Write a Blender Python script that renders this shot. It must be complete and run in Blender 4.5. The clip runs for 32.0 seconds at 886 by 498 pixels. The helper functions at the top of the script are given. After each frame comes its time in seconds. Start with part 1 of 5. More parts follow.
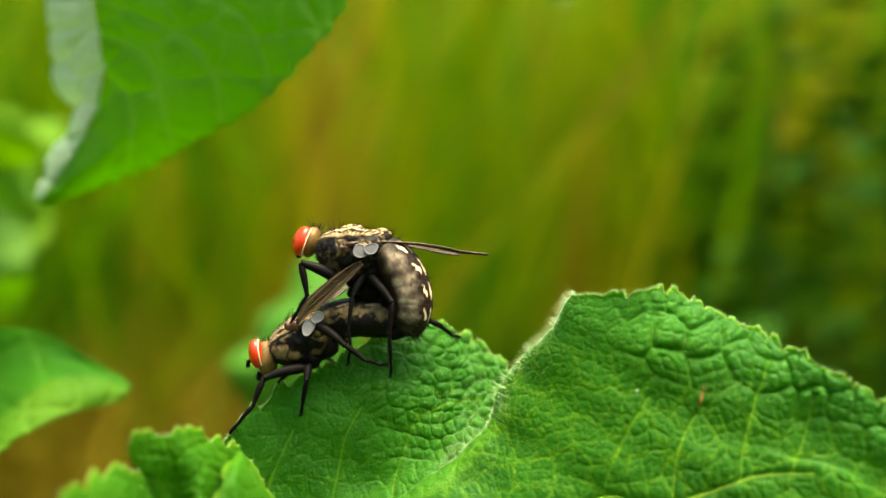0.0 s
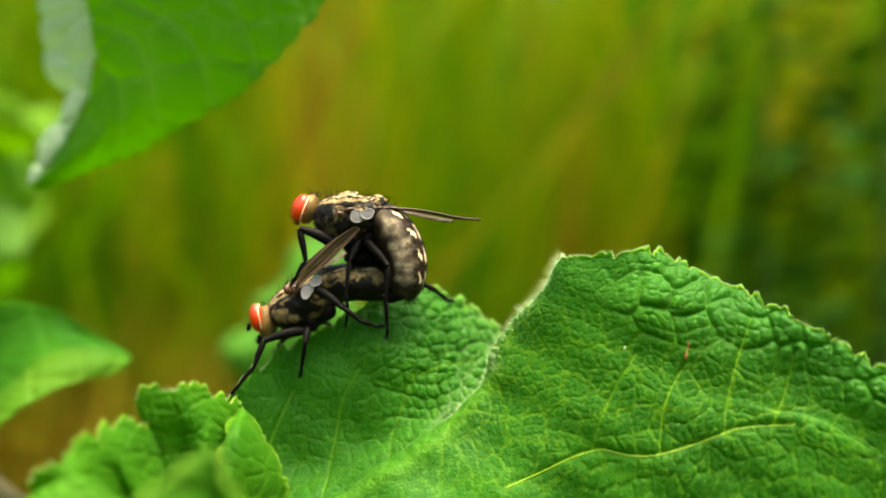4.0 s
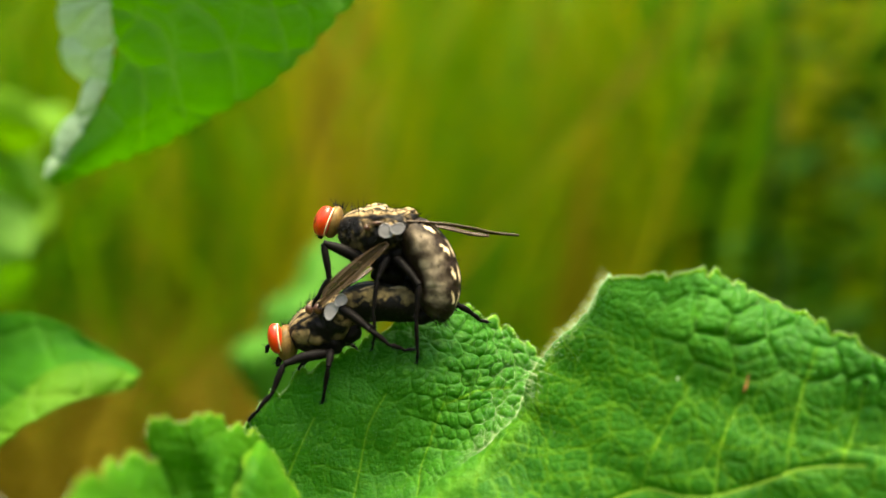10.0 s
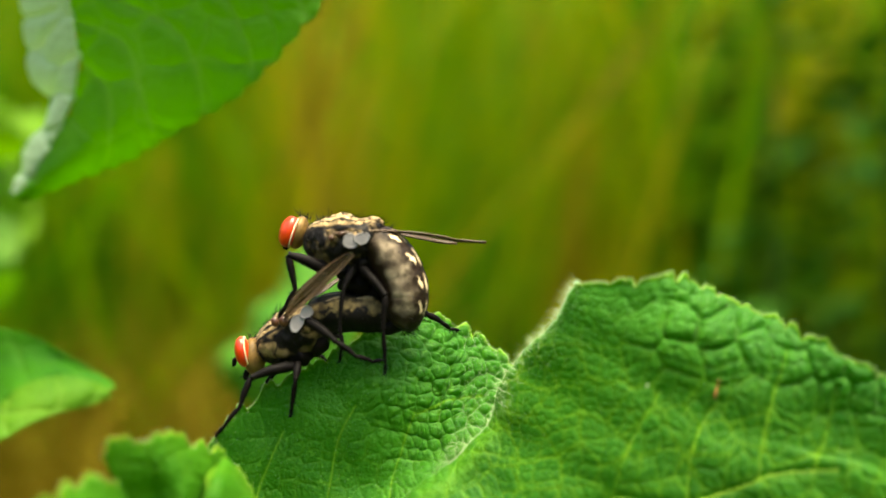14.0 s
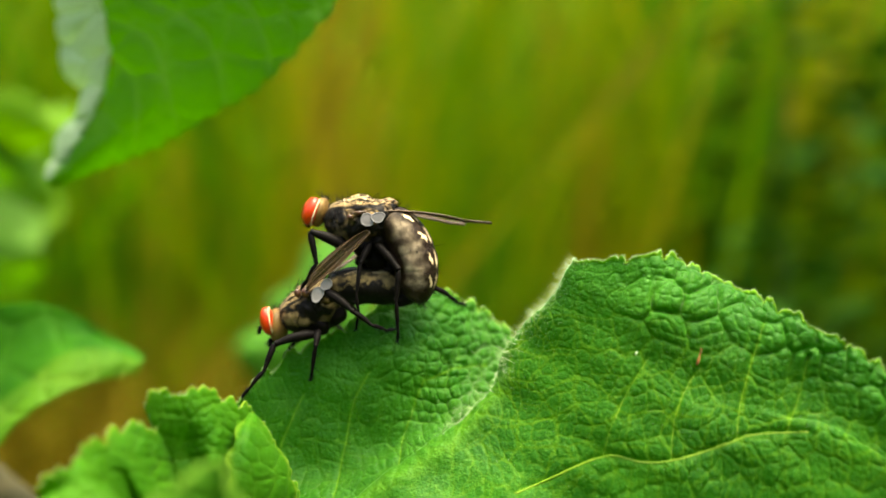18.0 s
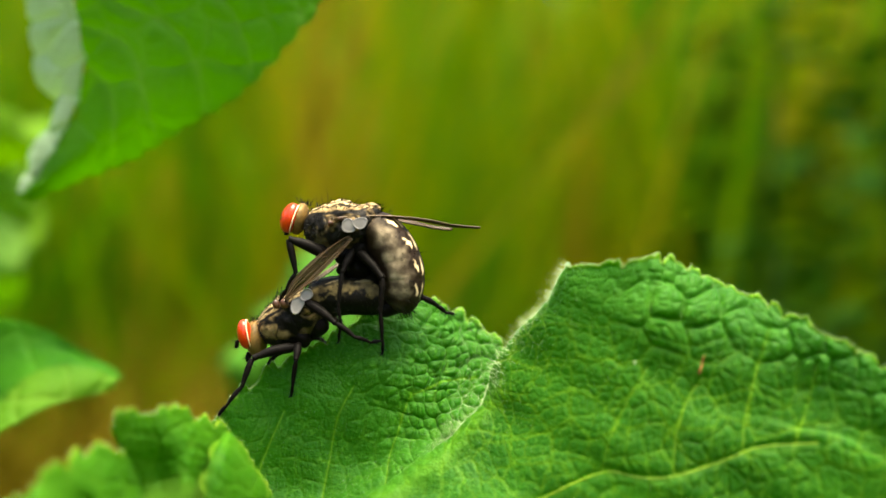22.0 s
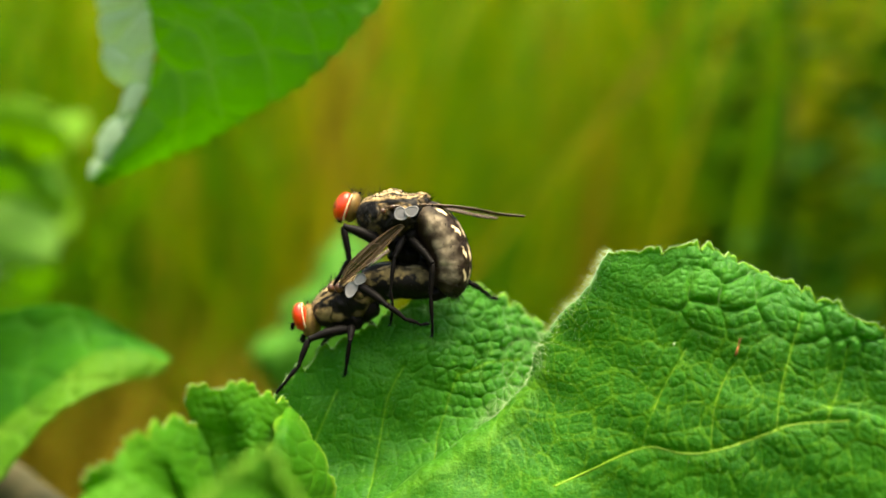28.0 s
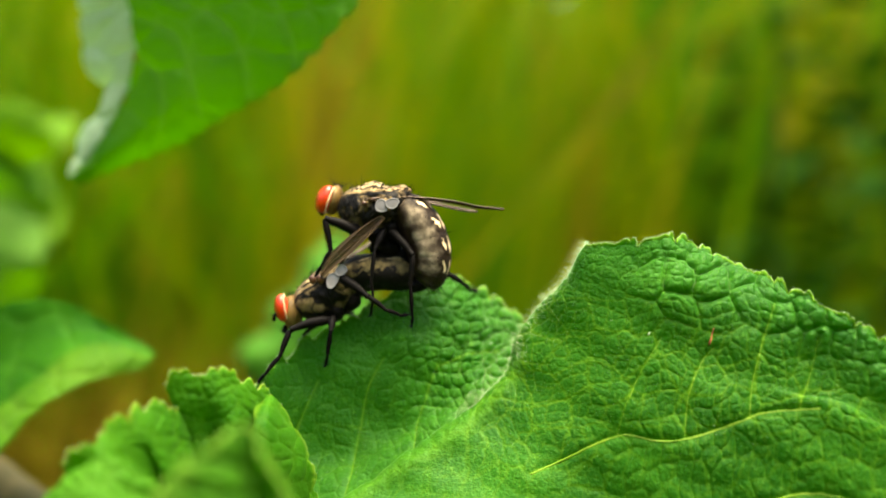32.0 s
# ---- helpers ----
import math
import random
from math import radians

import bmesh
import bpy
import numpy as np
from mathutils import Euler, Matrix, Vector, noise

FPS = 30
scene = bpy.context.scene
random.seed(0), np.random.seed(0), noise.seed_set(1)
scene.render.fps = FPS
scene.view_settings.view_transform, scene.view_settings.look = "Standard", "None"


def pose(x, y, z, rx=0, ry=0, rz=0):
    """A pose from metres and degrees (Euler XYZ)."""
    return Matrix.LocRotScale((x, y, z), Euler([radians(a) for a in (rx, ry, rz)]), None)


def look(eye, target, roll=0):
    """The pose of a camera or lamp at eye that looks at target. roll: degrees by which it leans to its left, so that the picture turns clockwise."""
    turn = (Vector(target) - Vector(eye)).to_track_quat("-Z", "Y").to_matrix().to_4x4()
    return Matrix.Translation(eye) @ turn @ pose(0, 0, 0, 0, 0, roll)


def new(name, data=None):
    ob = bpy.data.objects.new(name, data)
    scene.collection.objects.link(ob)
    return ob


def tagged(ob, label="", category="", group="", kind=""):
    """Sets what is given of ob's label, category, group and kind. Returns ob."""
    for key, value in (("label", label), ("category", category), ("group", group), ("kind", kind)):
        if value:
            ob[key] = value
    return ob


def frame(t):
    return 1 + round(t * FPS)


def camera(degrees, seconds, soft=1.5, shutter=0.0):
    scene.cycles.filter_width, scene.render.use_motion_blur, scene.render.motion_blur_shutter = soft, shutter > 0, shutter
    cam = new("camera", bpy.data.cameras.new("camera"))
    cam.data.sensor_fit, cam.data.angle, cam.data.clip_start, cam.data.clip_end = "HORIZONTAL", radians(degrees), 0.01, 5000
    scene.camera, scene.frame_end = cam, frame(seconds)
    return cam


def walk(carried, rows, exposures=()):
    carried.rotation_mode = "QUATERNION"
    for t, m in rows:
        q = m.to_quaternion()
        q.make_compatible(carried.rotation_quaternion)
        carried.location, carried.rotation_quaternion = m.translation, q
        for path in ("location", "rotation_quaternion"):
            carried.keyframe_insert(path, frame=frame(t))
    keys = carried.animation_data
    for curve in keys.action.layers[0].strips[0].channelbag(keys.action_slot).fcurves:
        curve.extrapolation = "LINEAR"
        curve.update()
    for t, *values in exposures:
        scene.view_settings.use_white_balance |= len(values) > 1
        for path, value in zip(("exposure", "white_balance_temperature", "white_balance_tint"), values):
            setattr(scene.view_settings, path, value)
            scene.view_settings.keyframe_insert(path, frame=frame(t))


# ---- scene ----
# One camera hand-held a few centimetres from two flies on a crinkled leaf.
EYE = 0.45                       # height of the first eye over the soil
cam = camera(44.7, 32.0)
cam.data.dof.use_dof = True
cam.data.dof.focus_distance = 0.0755
cam.data.dof.aperture_fstop = 16.5
METRES = 0.16
ROWS = [
    (0.0, 0.0, 0.0, 0.0, 0.0, 0.0, -0.0),
    (0.5, 0.0067, 0.0134, 0.0115, -0.06, -0.07, 0.13),
    (1.0, -0.0081, -0.0093, -0.0277, 0.25, -0.12, 0.11),
    (1.5, -0.0146, 0.0092, 0.0031, -0.09, 0.2, 0.24),
    (2.0, 0.0164, 0.0016, 0.0221, -0.3, -0.07, 0.51),
    (2.5, -0.0165, -0.0117, -0.0113, -0.47, 0.1, 0.25),
    (4.5, 0.0017, -0.0161, -0.0151, -0.39, -0.4, 0.37),
    (5.0, -0.0143, -0.0122, -0.019, -0.22, -0.45, 0.37),
    (5.5, -0.0154, -0.0014, -0.0064, -0.25, -0.03, 0.23),
    (6.0, -0.0007, -0.0012, -0.0034, -0.53, 0.05, 0.43),
    (6.5, -0.0098, -0.0022, -0.0112, -0.43, 0.02, 0.34),
    (7.0, -0.0004, 0.006, 0.0143, -0.67, 0.23, 0.39),
    (7.5, -0.004, 0.0116, 0.012, -0.12, 0.26, 0.3),
    (8.0, -0.0101, 0.0089, -0.0062, -0.43, 0.09, 0.66),
    (8.5, -0.0051, 0.0133, 0.0054, -0.39, 0.06, 0.65),
    (9.0, -0.0146, 0.0269, 0.0107, -0.39, 0.07, 0.53),
    (9.5, -0.0129, 0.0279, 0.0038, -0.32, -0.02, 0.12),
    (10.0, -0.0124, 0.0215, -0.0052, -0.02, -0.39, -0.24),
    (10.5, -0.0155, 0.0139, -0.013, -0.4, -0.48, 1.66),
    (11.0, -0.0221, 0.0184, -0.0122, -0.19, -0.54, 2.11),
    (11.5, -0.0078, 0.0106, -0.0122, -0.07, -0.57, 1.63),
    (12.0, -0.003, 0.0233, 0.0085, -0.3, -0.09, 0.77),
    (12.5, -0.0073, 0.0193, 0.0034, -0.05, -0.41, 0.97),
    (13.0, 0.0033, 0.0276, 0.0108, -0.01, 0.27, 0.39),
    (13.5, 0.0104, 0.0164, -0.0038, -0.42, -0.4, 0.75),
    (14.0, 0.0004, 0.0276, -0.0002, -0.19, -0.59, 0.94),
    (14.5, 0.0122, 0.0149, -0.0004, -0.24, -0.57, 0.8),
    (15.0, -0.003, 0.013, -0.0209, 0.26, -1.27, 0.97),
    (15.5, -0.0041, 0.0085, -0.0206, 0.28, -0.89, 0.41),
    (17.5, 0.0018, -0.0114, -0.0083, 0.45, -0.52, 0.39),
    (18.0, 0.0018, -0.0137, -0.0097, 0.48, -0.52, 0.22),
    (18.5, -0.0039, -0.0099, -0.0133, 0.79, -0.01, 0.01),
    (19.0, -0.0146, -0.0074, -0.0144, 0.61, -0.07, 0.42),
    (19.5, -0.0059, -0.0011, -0.0077, 0.19, -0.02, 0.79),
    (20.0, 0.0034, 0.01, 0.0068, -0.56, -0.07, 0.4),
    (20.5, 0.0067, 0.011, -0.0034, 0.35, 0.14, 0.16),
    (21.0, 0.0021, 0.0124, -0.0036, 0.43, 0.03, 0.18),
    (21.5, 0.01, 0.0136, -0.0019, 0.17, -0.01, 1.0),
    (22.0, 0.0037, 0.0113, -0.0127, -0.0, 0.16, 0.99),
    (22.5, 0.0008, 0.0059, -0.0097, -0.03, -0.05, 0.84),
    (23.0, 0.0112, 0.0054, 0.0063, 0.27, 0.23, 0.85),
    (23.5, -0.002, 0.0081, 0.0018, 0.49, 0.23, 0.98),
    (24.0, 0.0033, 0.0119, 0.0096, 0.38, 0.34, 0.99),
    (24.5, 0.0037, 0.0124, 0.0, 0.45, 0.1, 0.8),
    (25.0, 0.0073, -0.0036, -0.0051, 0.71, -0.11, 0.36),
    (25.5, 0.0106, -0.013, -0.0057, 0.18, -0.11, 0.62),
    (26.0, -0.0074, -0.0152, -0.0197, 0.85, -0.28, 0.95),
    (26.5, -0.0227, -0.0076, -0.0259, 1.23, 0.12, -0.25),
    (28.5, -0.0098, -0.0195, -0.0141, 0.35, -0.15, 1.2),
    (29.0, -0.0183, -0.0412, -0.0442, -0.04, 0.12, 1.19),
    (29.5, 0.0014, -0.0357, -0.0125, 0.12, -0.05, 0.95),
    (30.0, 0.0095, -0.0133, 0.013, -0.16, 0.8, 0.59),
    (30.5, 0.0013, -0.027, -0.0116, -0.28, 0.56, 0.92),
    (31.0, -0.0084, -0.0275, -0.0209, -0.06, 0.56, 1.11),
    (31.5, -0.0058, -0.0195, -0.016, -0.43, 0.84, 1.25),
    (32.0, -0.0074, -0.0199, -0.0245, 0.12, 0.45, 0.58),
]
walk(cam, [(t, pose(METRES * x, METRES * y, EYE + METRES * z, 90 + pitch, roll, yaw)) for t, x, y, z, yaw, pitch, roll in ROWS],
     exposures=[(0.0, 1.85, 7200, 3), (32.0, 1.85, 7200, 3)])

# ---- light ----
world = bpy.data.worlds.new("sky")
scene.world = world
world.use_nodes = True
wn = world.node_tree
sky = wn.nodes.new("ShaderNodeTexSky")
sky.sky_type = "NISHITA"
sky.sun_disc = False
sky.dust_density = 4.0
sky.sun_elevation = radians(76)
sky.sun_rotation = radians(130)
wn.nodes["Background"].inputs["Strength"].default_value = 0.15
wn.links.new(sky.outputs["Color"], wn.nodes["Background"].inputs["Color"])
sun_data = bpy.data.lights.new("sun", "SUN")
sun_data.energy, sun_data.angle, sun_data.color = 3.6, radians(40), (1.0, 0.93, 0.76)
sun = new("sun", sun_data)
sun.matrix_world = look((0.45, -0.38, 2.8), (0, 0, 0.45))


# ---- materials ----
def material(name):
    m = bpy.data.materials.new(name)
    m.use_nodes = True
    nt = m.node_tree
    return m, nt, nt.nodes["Principled BSDF"], nt.nodes["Material Output"]


def node(nt, kind, **values):
    n = nt.nodes.new(kind)
    for key, value in values.items():
        n.inputs[key.replace("_", " ")].default_value = value
    return n


def ramp(nt, source, stops):
    r = nt.nodes.new("ShaderNodeValToRGB")
    while len(r.color_ramp.elements) < len(stops):
        r.color_ramp.elements.new(0.5)
    for e, (p, c) in zip(r.color_ramp.elements, stops):
        e.position, e.color = p, (*c, 1)
    nt.links.new(source, r.inputs[0])
    return r.outputs[0]


def mix(nt, fac, a, b):
    n = nt.nodes.new("ShaderNodeMix")
    n.data_type = "RGBA"
    nt.links.new(fac, n.inputs[0])
    for s, v in ((6, a), (7, b)):
        if isinstance(v, tuple):
            n.inputs[s].default_value = (*v, 1)
        else:
            nt.links.new(v, n.inputs[s])
    return n.outputs[2]


def noise_tex(nt, scale, detail=3.0):
    geo = nt.nodes.new("ShaderNodeTexCoord")
    n = node(nt, "ShaderNodeTexNoise", Scale=scale, Detail=detail)
    nt.links.new(geo.outputs["Object"], n.inputs["Vector"])
    return n.outputs["Fac"]


def bump(nt, bsdf, height, strength, distance):
    b = node(nt, "ShaderNodeBump", Strength=strength, Distance=distance)
    nt.links.new(height, b.inputs["Height"])
    nt.links.new(b.outputs[0], bsdf.inputs["Normal"])
    return b.outputs[0]


def leaf_material(name, deep, light, vein_rimlight, through_colour, see=0.35, rough=0.55, sheen=0.25, fuzz=0.25, spec=0.3):
    """A living leaf: green with lighter patches, pale veins, rims tinted as if lit, down on it, and light that comes
    through.
    """
    m, nt, bsdf, out = material(name)
    att = nt.nodes.new("ShaderNodeAttribute")
    att.attribute_name = "vein_rimlight"
    big = ramp(nt, noise_tex(nt, 160, 4), [(0.35, deep), (0.68, light)])
    fine = noise_tex(nt, 2600, 4)
    col = mix(nt, ramp(nt, fine, [(0.42, (0, 0, 0)), (0.85, (0.5, 0.5, 0.5))]), big, light)
    col = mix(nt, ramp(nt, noise_tex(nt, 4600, 3), [(0.54, (0, 0, 0)), (0.68, (fuzz, fuzz, fuzz))]), col, (0.11, 0.33, 0.022))
    col = mix(nt, att.outputs["Fac"], col, vein_rimlight)
    nt.links.new(col, bsdf.inputs["Base Color"])
    bsdf.inputs["Roughness"].default_value = rough
    bsdf.inputs["Specular IOR Level"].default_value = spec
    bsdf.inputs["Sheen Weight"].default_value = sheen
    bsdf.inputs["Sheen Roughness"].default_value = 0.32
    bsdf.inputs["Sheen Tint"].default_value = (0.60, 1.0, 0.36, 1)
    nrm = bump(nt, bsdf, noise_tex(nt, 4200, 6), 0.45, 0.0002)
    tr = nt.nodes.new("ShaderNodeBsdfTranslucent")
    tcol = mix(nt, att.outputs["Fac"], through_colour, vein_rimlight)
    nt.links.new(tcol, tr.inputs["Color"])
    nt.links.new(nrm, tr.inputs["Normal"])
    mx = nt.nodes.new("ShaderNodeMixShader")
    mx.inputs[0].default_value = see
    nt.links.new(bsdf.outputs[0], mx.inputs[1])
    nt.links.new(tr.outputs[0], mx.inputs[2])
    nt.links.new(mx.outputs[0], out.inputs["Surface"])
    return m


def two_tone(name, dark, pale, spot, rough, spec=0.22, grain=900.0, amount=0.3):
    """Dusted insect cuticle: dark ground, pale bloom and bright marks by the mesh's own pattern, broken by a fine grain."""
    m, nt, bsdf, out = material(name)
    att, att2 = nt.nodes.new("ShaderNodeAttribute"), nt.nodes.new("ShaderNodeAttribute")
    att.attribute_name, att2.attribute_name = "pale", "spot"
    mott = nt.nodes.new("ShaderNodeMath")
    mott.operation = "MULTIPLY_ADD"
    mott.inputs[1].default_value, mott.inputs[2].default_value = amount * 6, 1 - amount * 3
    nt.links.new(noise_tex(nt, grain, 4), mott.inputs[0])
    add = nt.nodes.new("ShaderNodeMath")
    add.operation, add.use_clamp = "MULTIPLY", True
    nt.links.new(att.outputs["Fac"], add.inputs[0])
    nt.links.new(mott.outputs[0], add.inputs[1])
    nt.links.new(mix(nt, att2.outputs["Fac"], mix(nt, add.outputs[0], dark, pale), spot), bsdf.inputs["Base Color"])
    bsdf.inputs["Roughness"].default_value = rough
    bsdf.inputs["Specular IOR Level"].default_value = spec
    bump(nt, bsdf, noise_tex(nt, grain * 3, 3), 0.4, 0.00006)
    return m


def plain(name, a, b, rough, grain, spec=0.5, relief=0.00005):
    m, nt, bsdf, out = material(name)
    n = noise_tex(nt, grain, 4)
    nt.links.new(ramp(nt, n, [(0.3, a), (0.7, b)]), bsdf.inputs["Base Color"])
    bsdf.inputs["Roughness"].default_value = rough
    bsdf.inputs["Specular IOR Level"].default_value = spec
    bump(nt, bsdf, n, 0.3, relief)
    return m


def grass_material():
    m, nt, bsdf, out = material("grass")
    geo = nt.nodes.new("ShaderNodeNewGeometry")
    tex = node(nt, "ShaderNodeTexNoise", Scale=1.0, Detail=2.0)
    stretch = nt.nodes.new("ShaderNodeVectorMath")
    stretch.operation = "MULTIPLY"
    stretch.inputs[1].default_value = (8.5, 3.0, 1.6)
    nt.links.new(geo.outputs["Position"], stretch.inputs[0])
    nt.links.new(stretch.outputs[0], tex.inputs["Vector"])
    add = nt.nodes.new("ShaderNodeMath")
    add.operation = "MULTIPLY_ADD"
    add.inputs[1].default_value = 0.35
    nt.links.new(geo.outputs["Random Per Island"], add.inputs[0])
    half = nt.nodes.new("ShaderNodeMath")
    half.operation = "MULTIPLY_ADD"
    half.inputs[1].default_value, half.inputs[2].default_value = 2.3, -0.85
    nt.links.new(tex.outputs["Fac"], half.inputs[0])
    nt.links.new(half.outputs[0], add.inputs[2])
    col = ramp(nt, add.outputs[0], [(0.05, (0.030, 0.12, 0.002)), (0.33, (0.085, 0.24, 0.002)), (0.54, (0.22, 0.295, 0.003)), (0.74, (0.32, 0.28, 0.008)), (0.94, (0.20, 0.15, 0.012))])
    nt.links.new(col, bsdf.inputs["Base Color"])
    bsdf.inputs["Roughness"].default_value = 0.75
    bsdf.inputs["Specular IOR Level"].default_value = 0.12
    tr = nt.nodes.new("ShaderNodeBsdfTranslucent")
    nt.links.new(col, tr.inputs["Color"])
    mx = nt.nodes.new("ShaderNodeMixShader")
    mx.inputs[0].default_value = 0.4
    nt.links.new(bsdf.outputs[0], mx.inputs[1])
    nt.links.new(tr.outputs[0], mx.inputs[2])
    nt.links.new(mx.outputs[0], out.inputs["Surface"])
    return m


def wing_material():
    m, nt, bsdf, out = material("wing_membrane")
    bsdf.inputs["Base Color"].default_value = (0.045, 0.027, 0.011, 1)
    bsdf.inputs["Roughness"].default_value = 0.45
    bsdf.inputs["Specular IOR Level"].default_value = 0.25
    bump(nt, bsdf, noise_tex(nt, 700, 3), 0.5, 0.0001)
    tr = nt.nodes.new("ShaderNodeBsdfTransparent")
    tr.inputs["Color"].default_value = (0.80, 0.72, 0.60, 1)
    mx = nt.nodes.new("ShaderNodeMixShader")
    nt.links.new(ramp(nt, noise_tex(nt, 420, 2), [(0.3, (0.70, 0.70, 0.70)), (0.7, (0.92, 0.92, 0.92))]), mx.inputs[0])
    nt.links.new(tr.outputs[0], mx.inputs[1])
    nt.links.new(bsdf.outputs[0], mx.inputs[2])
    nt.links.new(mx.outputs[0], out.inputs["Surface"])
    return m


LEAF = leaf_material("downy_leaf", (0.012, 0.092, 0.002), (0.034, 0.172, 0.005), (0.20, 0.43, 0.010), (0.12, 0.47, 0.002), see=0.46, sheen=0.46, fuzz=0.75, spec=0.2)
LEAF_YOUNG = leaf_material("young_leaf", (0.026, 0.13, 0.002), (0.065, 0.225, 0.006), (0.34, 0.50, 0.03), (0.17, 0.46, 0.002), see=0.5, sheen=0.10, fuzz=0.35, spec=0.15)
LEAF_COOL = leaf_material("cool_leaf", (0.035, 0.15, 0.010), (0.085, 0.255, 0.022), (0.24, 0.44, 0.08), (0.21, 0.48, 0.012), see=0.52, sheen=0.15, fuzz=0.2, spec=0.15)
LEAF_UPPER = leaf_material("broad_leaf", (0.034, 0.145, 0.008), (0.105, 0.275, 0.022), (0.30, 0.52, 0.09), (0.30, 0.60, 0.024), see=0.62, sheen=0.16, spec=0.12, fuzz=0.1)
LEAF_FAR = leaf_material("far_leaf", (0.016, 0.10, 0.002), (0.042, 0.18, 0.004), (0.12, 0.30, 0.03), (0.13, 0.42, 0.003), see=0.42, sheen=0.06, spec=0.12, fuzz=0.15)
WEED = leaf_material("weed_leaf", (0.014, 0.07, 0.004), (0.045, 0.13, 0.012), (0.06, 0.16, 0.02), (0.07, 0.24, 0.004), see=0.3, sheen=0.0, fuzz=0.0, spec=0.05)
STRAW = plain("dead_straw", (0.12, 0.092, 0.003), (0.21, 0.158, 0.008), 0.8, 9, 0.1)
WEEDSTEM = plain("weed_stem", (0.02, 0.06, 0.006), (0.05, 0.10, 0.012), 0.7, 300, 0.1)
# lighter copy of the leaf green: light through the rolled lip, put into its colour
LEAF_LIT_LIP = leaf_material("lit_lip_leaf", (0.05, 0.17, 0.005), (0.10, 0.24, 0.010), (0.28, 0.42, 0.06), (0.22, 0.42, 0.006), see=0.42, sheen=0.05, fuzz=0.2, spec=0.12)
LEAF_SOFT = leaf_material("soft_leaf", (0.14, 0.31, 0.04), (0.24, 0.43, 0.08), (0.34, 0.52, 0.14), (0.38, 0.64, 0.06), see=0.58, sheen=0.10, fuzz=0.2, spec=0.12)
LEAF_BRIGHT = leaf_material("bright_leaf", (0.11, 0.26, 0.012), (0.20, 0.37, 0.028), (0.30, 0.46, 0.06), (0.38, 0.60, 0.020), see=0.58, sheen=0.05, fuzz=0.2, spec=0.12)
LEAF_MINT = leaf_material("mint_underside", (0.036, 0.15, 0.005), (0.075, 0.235, 0.012), (0.22, 0.42, 0.04), (0.17, 0.42, 0.006), see=0.45, sheen=0.06, spec=0.1)
LEAF_PALE = leaf_material("pale_underside", (0.36, 0.50, 0.27), (0.50, 0.62, 0.40), (0.54, 0.66, 0.44), (0.54, 0.72, 0.40), see=0.45, sheen=0.2)
VEIN = plain("leaf_vein", (0.20, 0.40, 0.012), (0.30, 0.48, 0.02), 0.5, 1500)
DOWN = plain("leaf_down", (0.36, 0.52, 0.20), (0.52, 0.64, 0.32), 0.6, 900)
STEM = plain("stem_bark", (0.045, 0.044, 0.014), (0.10, 0.082, 0.034), 0.8, 400, 0.2, relief=0.0003)
PETIOLE = plain("petiole_skin", (0.10, 0.22, 0.04), (0.20, 0.32, 0.07), 0.6, 500)
SCAR = plain("dry_scar", (0.28, 0.08, 0.015), (0.45, 0.16, 0.04), 0.7, 2500)
GRASS = grass_material()
SOIL = plain("soil", (0.014, 0.020, 0.005), (0.038, 0.040, 0.011), 0.95, 9, 0.05, relief=0.02)
SHRUB = plain("shrub_leaf", (0.03, 0.08, 0.012), (0.10, 0.16, 0.02), 0.7, 3)
CHITIN = two_tone("dusted_cuticle", (0.004, 0.003, 0.002), (0.30, 0.20, 0.085), (0.66, 0.48, 0.25), 0.62, 0.14, grain=2300.0, amount=0.45)
BELLY = two_tone("abdomen_cuticle", (0.014, 0.007, 0.003), (0.33, 0.255, 0.165), (0.86, 0.64, 0.37), 0.58, 0.14, grain=2000.0, amount=0.25)
BELLY_DARK = two_tone("dark_abdomen_cuticle", (0.004, 0.003, 0.002), (0.20, 0.145, 0.055), (0.55, 0.43, 0.24), 0.58, 0.14, grain=2000.0, amount=0.30)
FACE = two_tone("face_cuticle", (0.03, 0.017, 0.006), (0.21, 0.12, 0.030), (0.80, 0.62, 0.36), 0.5)
EYE_RED = plain("compound_eye", (0.42, 0.020, 0.002), (0.60, 0.045, 0.003), 0.30, 2500, relief=0.00002)
LEGBLACK = plain("leg_cuticle", (0.0022, 0.0018, 0.0015), (0.007, 0.005, 0.004), 0.55, 1800, 0.07)
BRISTLE = plain("bristle_black", (0.002, 0.002, 0.002), (0.006, 0.005, 0.004), 0.6, 1500, 0.1)
SCALE = plain("calypter_skin", (0.17, 0.155, 0.15), (0.33, 0.30, 0.29), 0.6, 700, 0.2, 0.00006)
JOINT = plain("joint_cuticle", (0.03, 0.010, 0.004), (0.09, 0.034, 0.014), 0.3, 1400, 0.5)
WING = wing_material()
WINGVEIN = plain("wing_vein_brown", (0.06, 0.03, 0.012), (0.14, 0.08, 0.035), 0.45, 1500)


# ---- building kit ----
def mm(points):
    """Millimetres from the first eye (right, ahead, up) to metres in the world."""
    return np.asarray(points, float) * 0.001 + (0, 0, EYE)


def glide(points, t):
    """A smooth curve through the points, at the index values t."""
    p = np.asarray(points, float)
    n = len(p)
    t = np.clip(np.asarray(t, float), 0, n - 1)
    i = np.minimum(t.astype(int), n - 2)
    f = (t - i)[:, None].reshape((-1,) + (1,) * (p.ndim - 1))
    a, b = p[np.maximum(i - 1, 0)], p[i]
    c, d = p[i + 1], p[np.minimum(i + 2, n - 1)]
    return 0.5 * (2 * b + (c - a) * f + (2 * a - 5 * b + 4 * c - d) * f * f + (3 * b - a - 3 * c + d) * f ** 3)


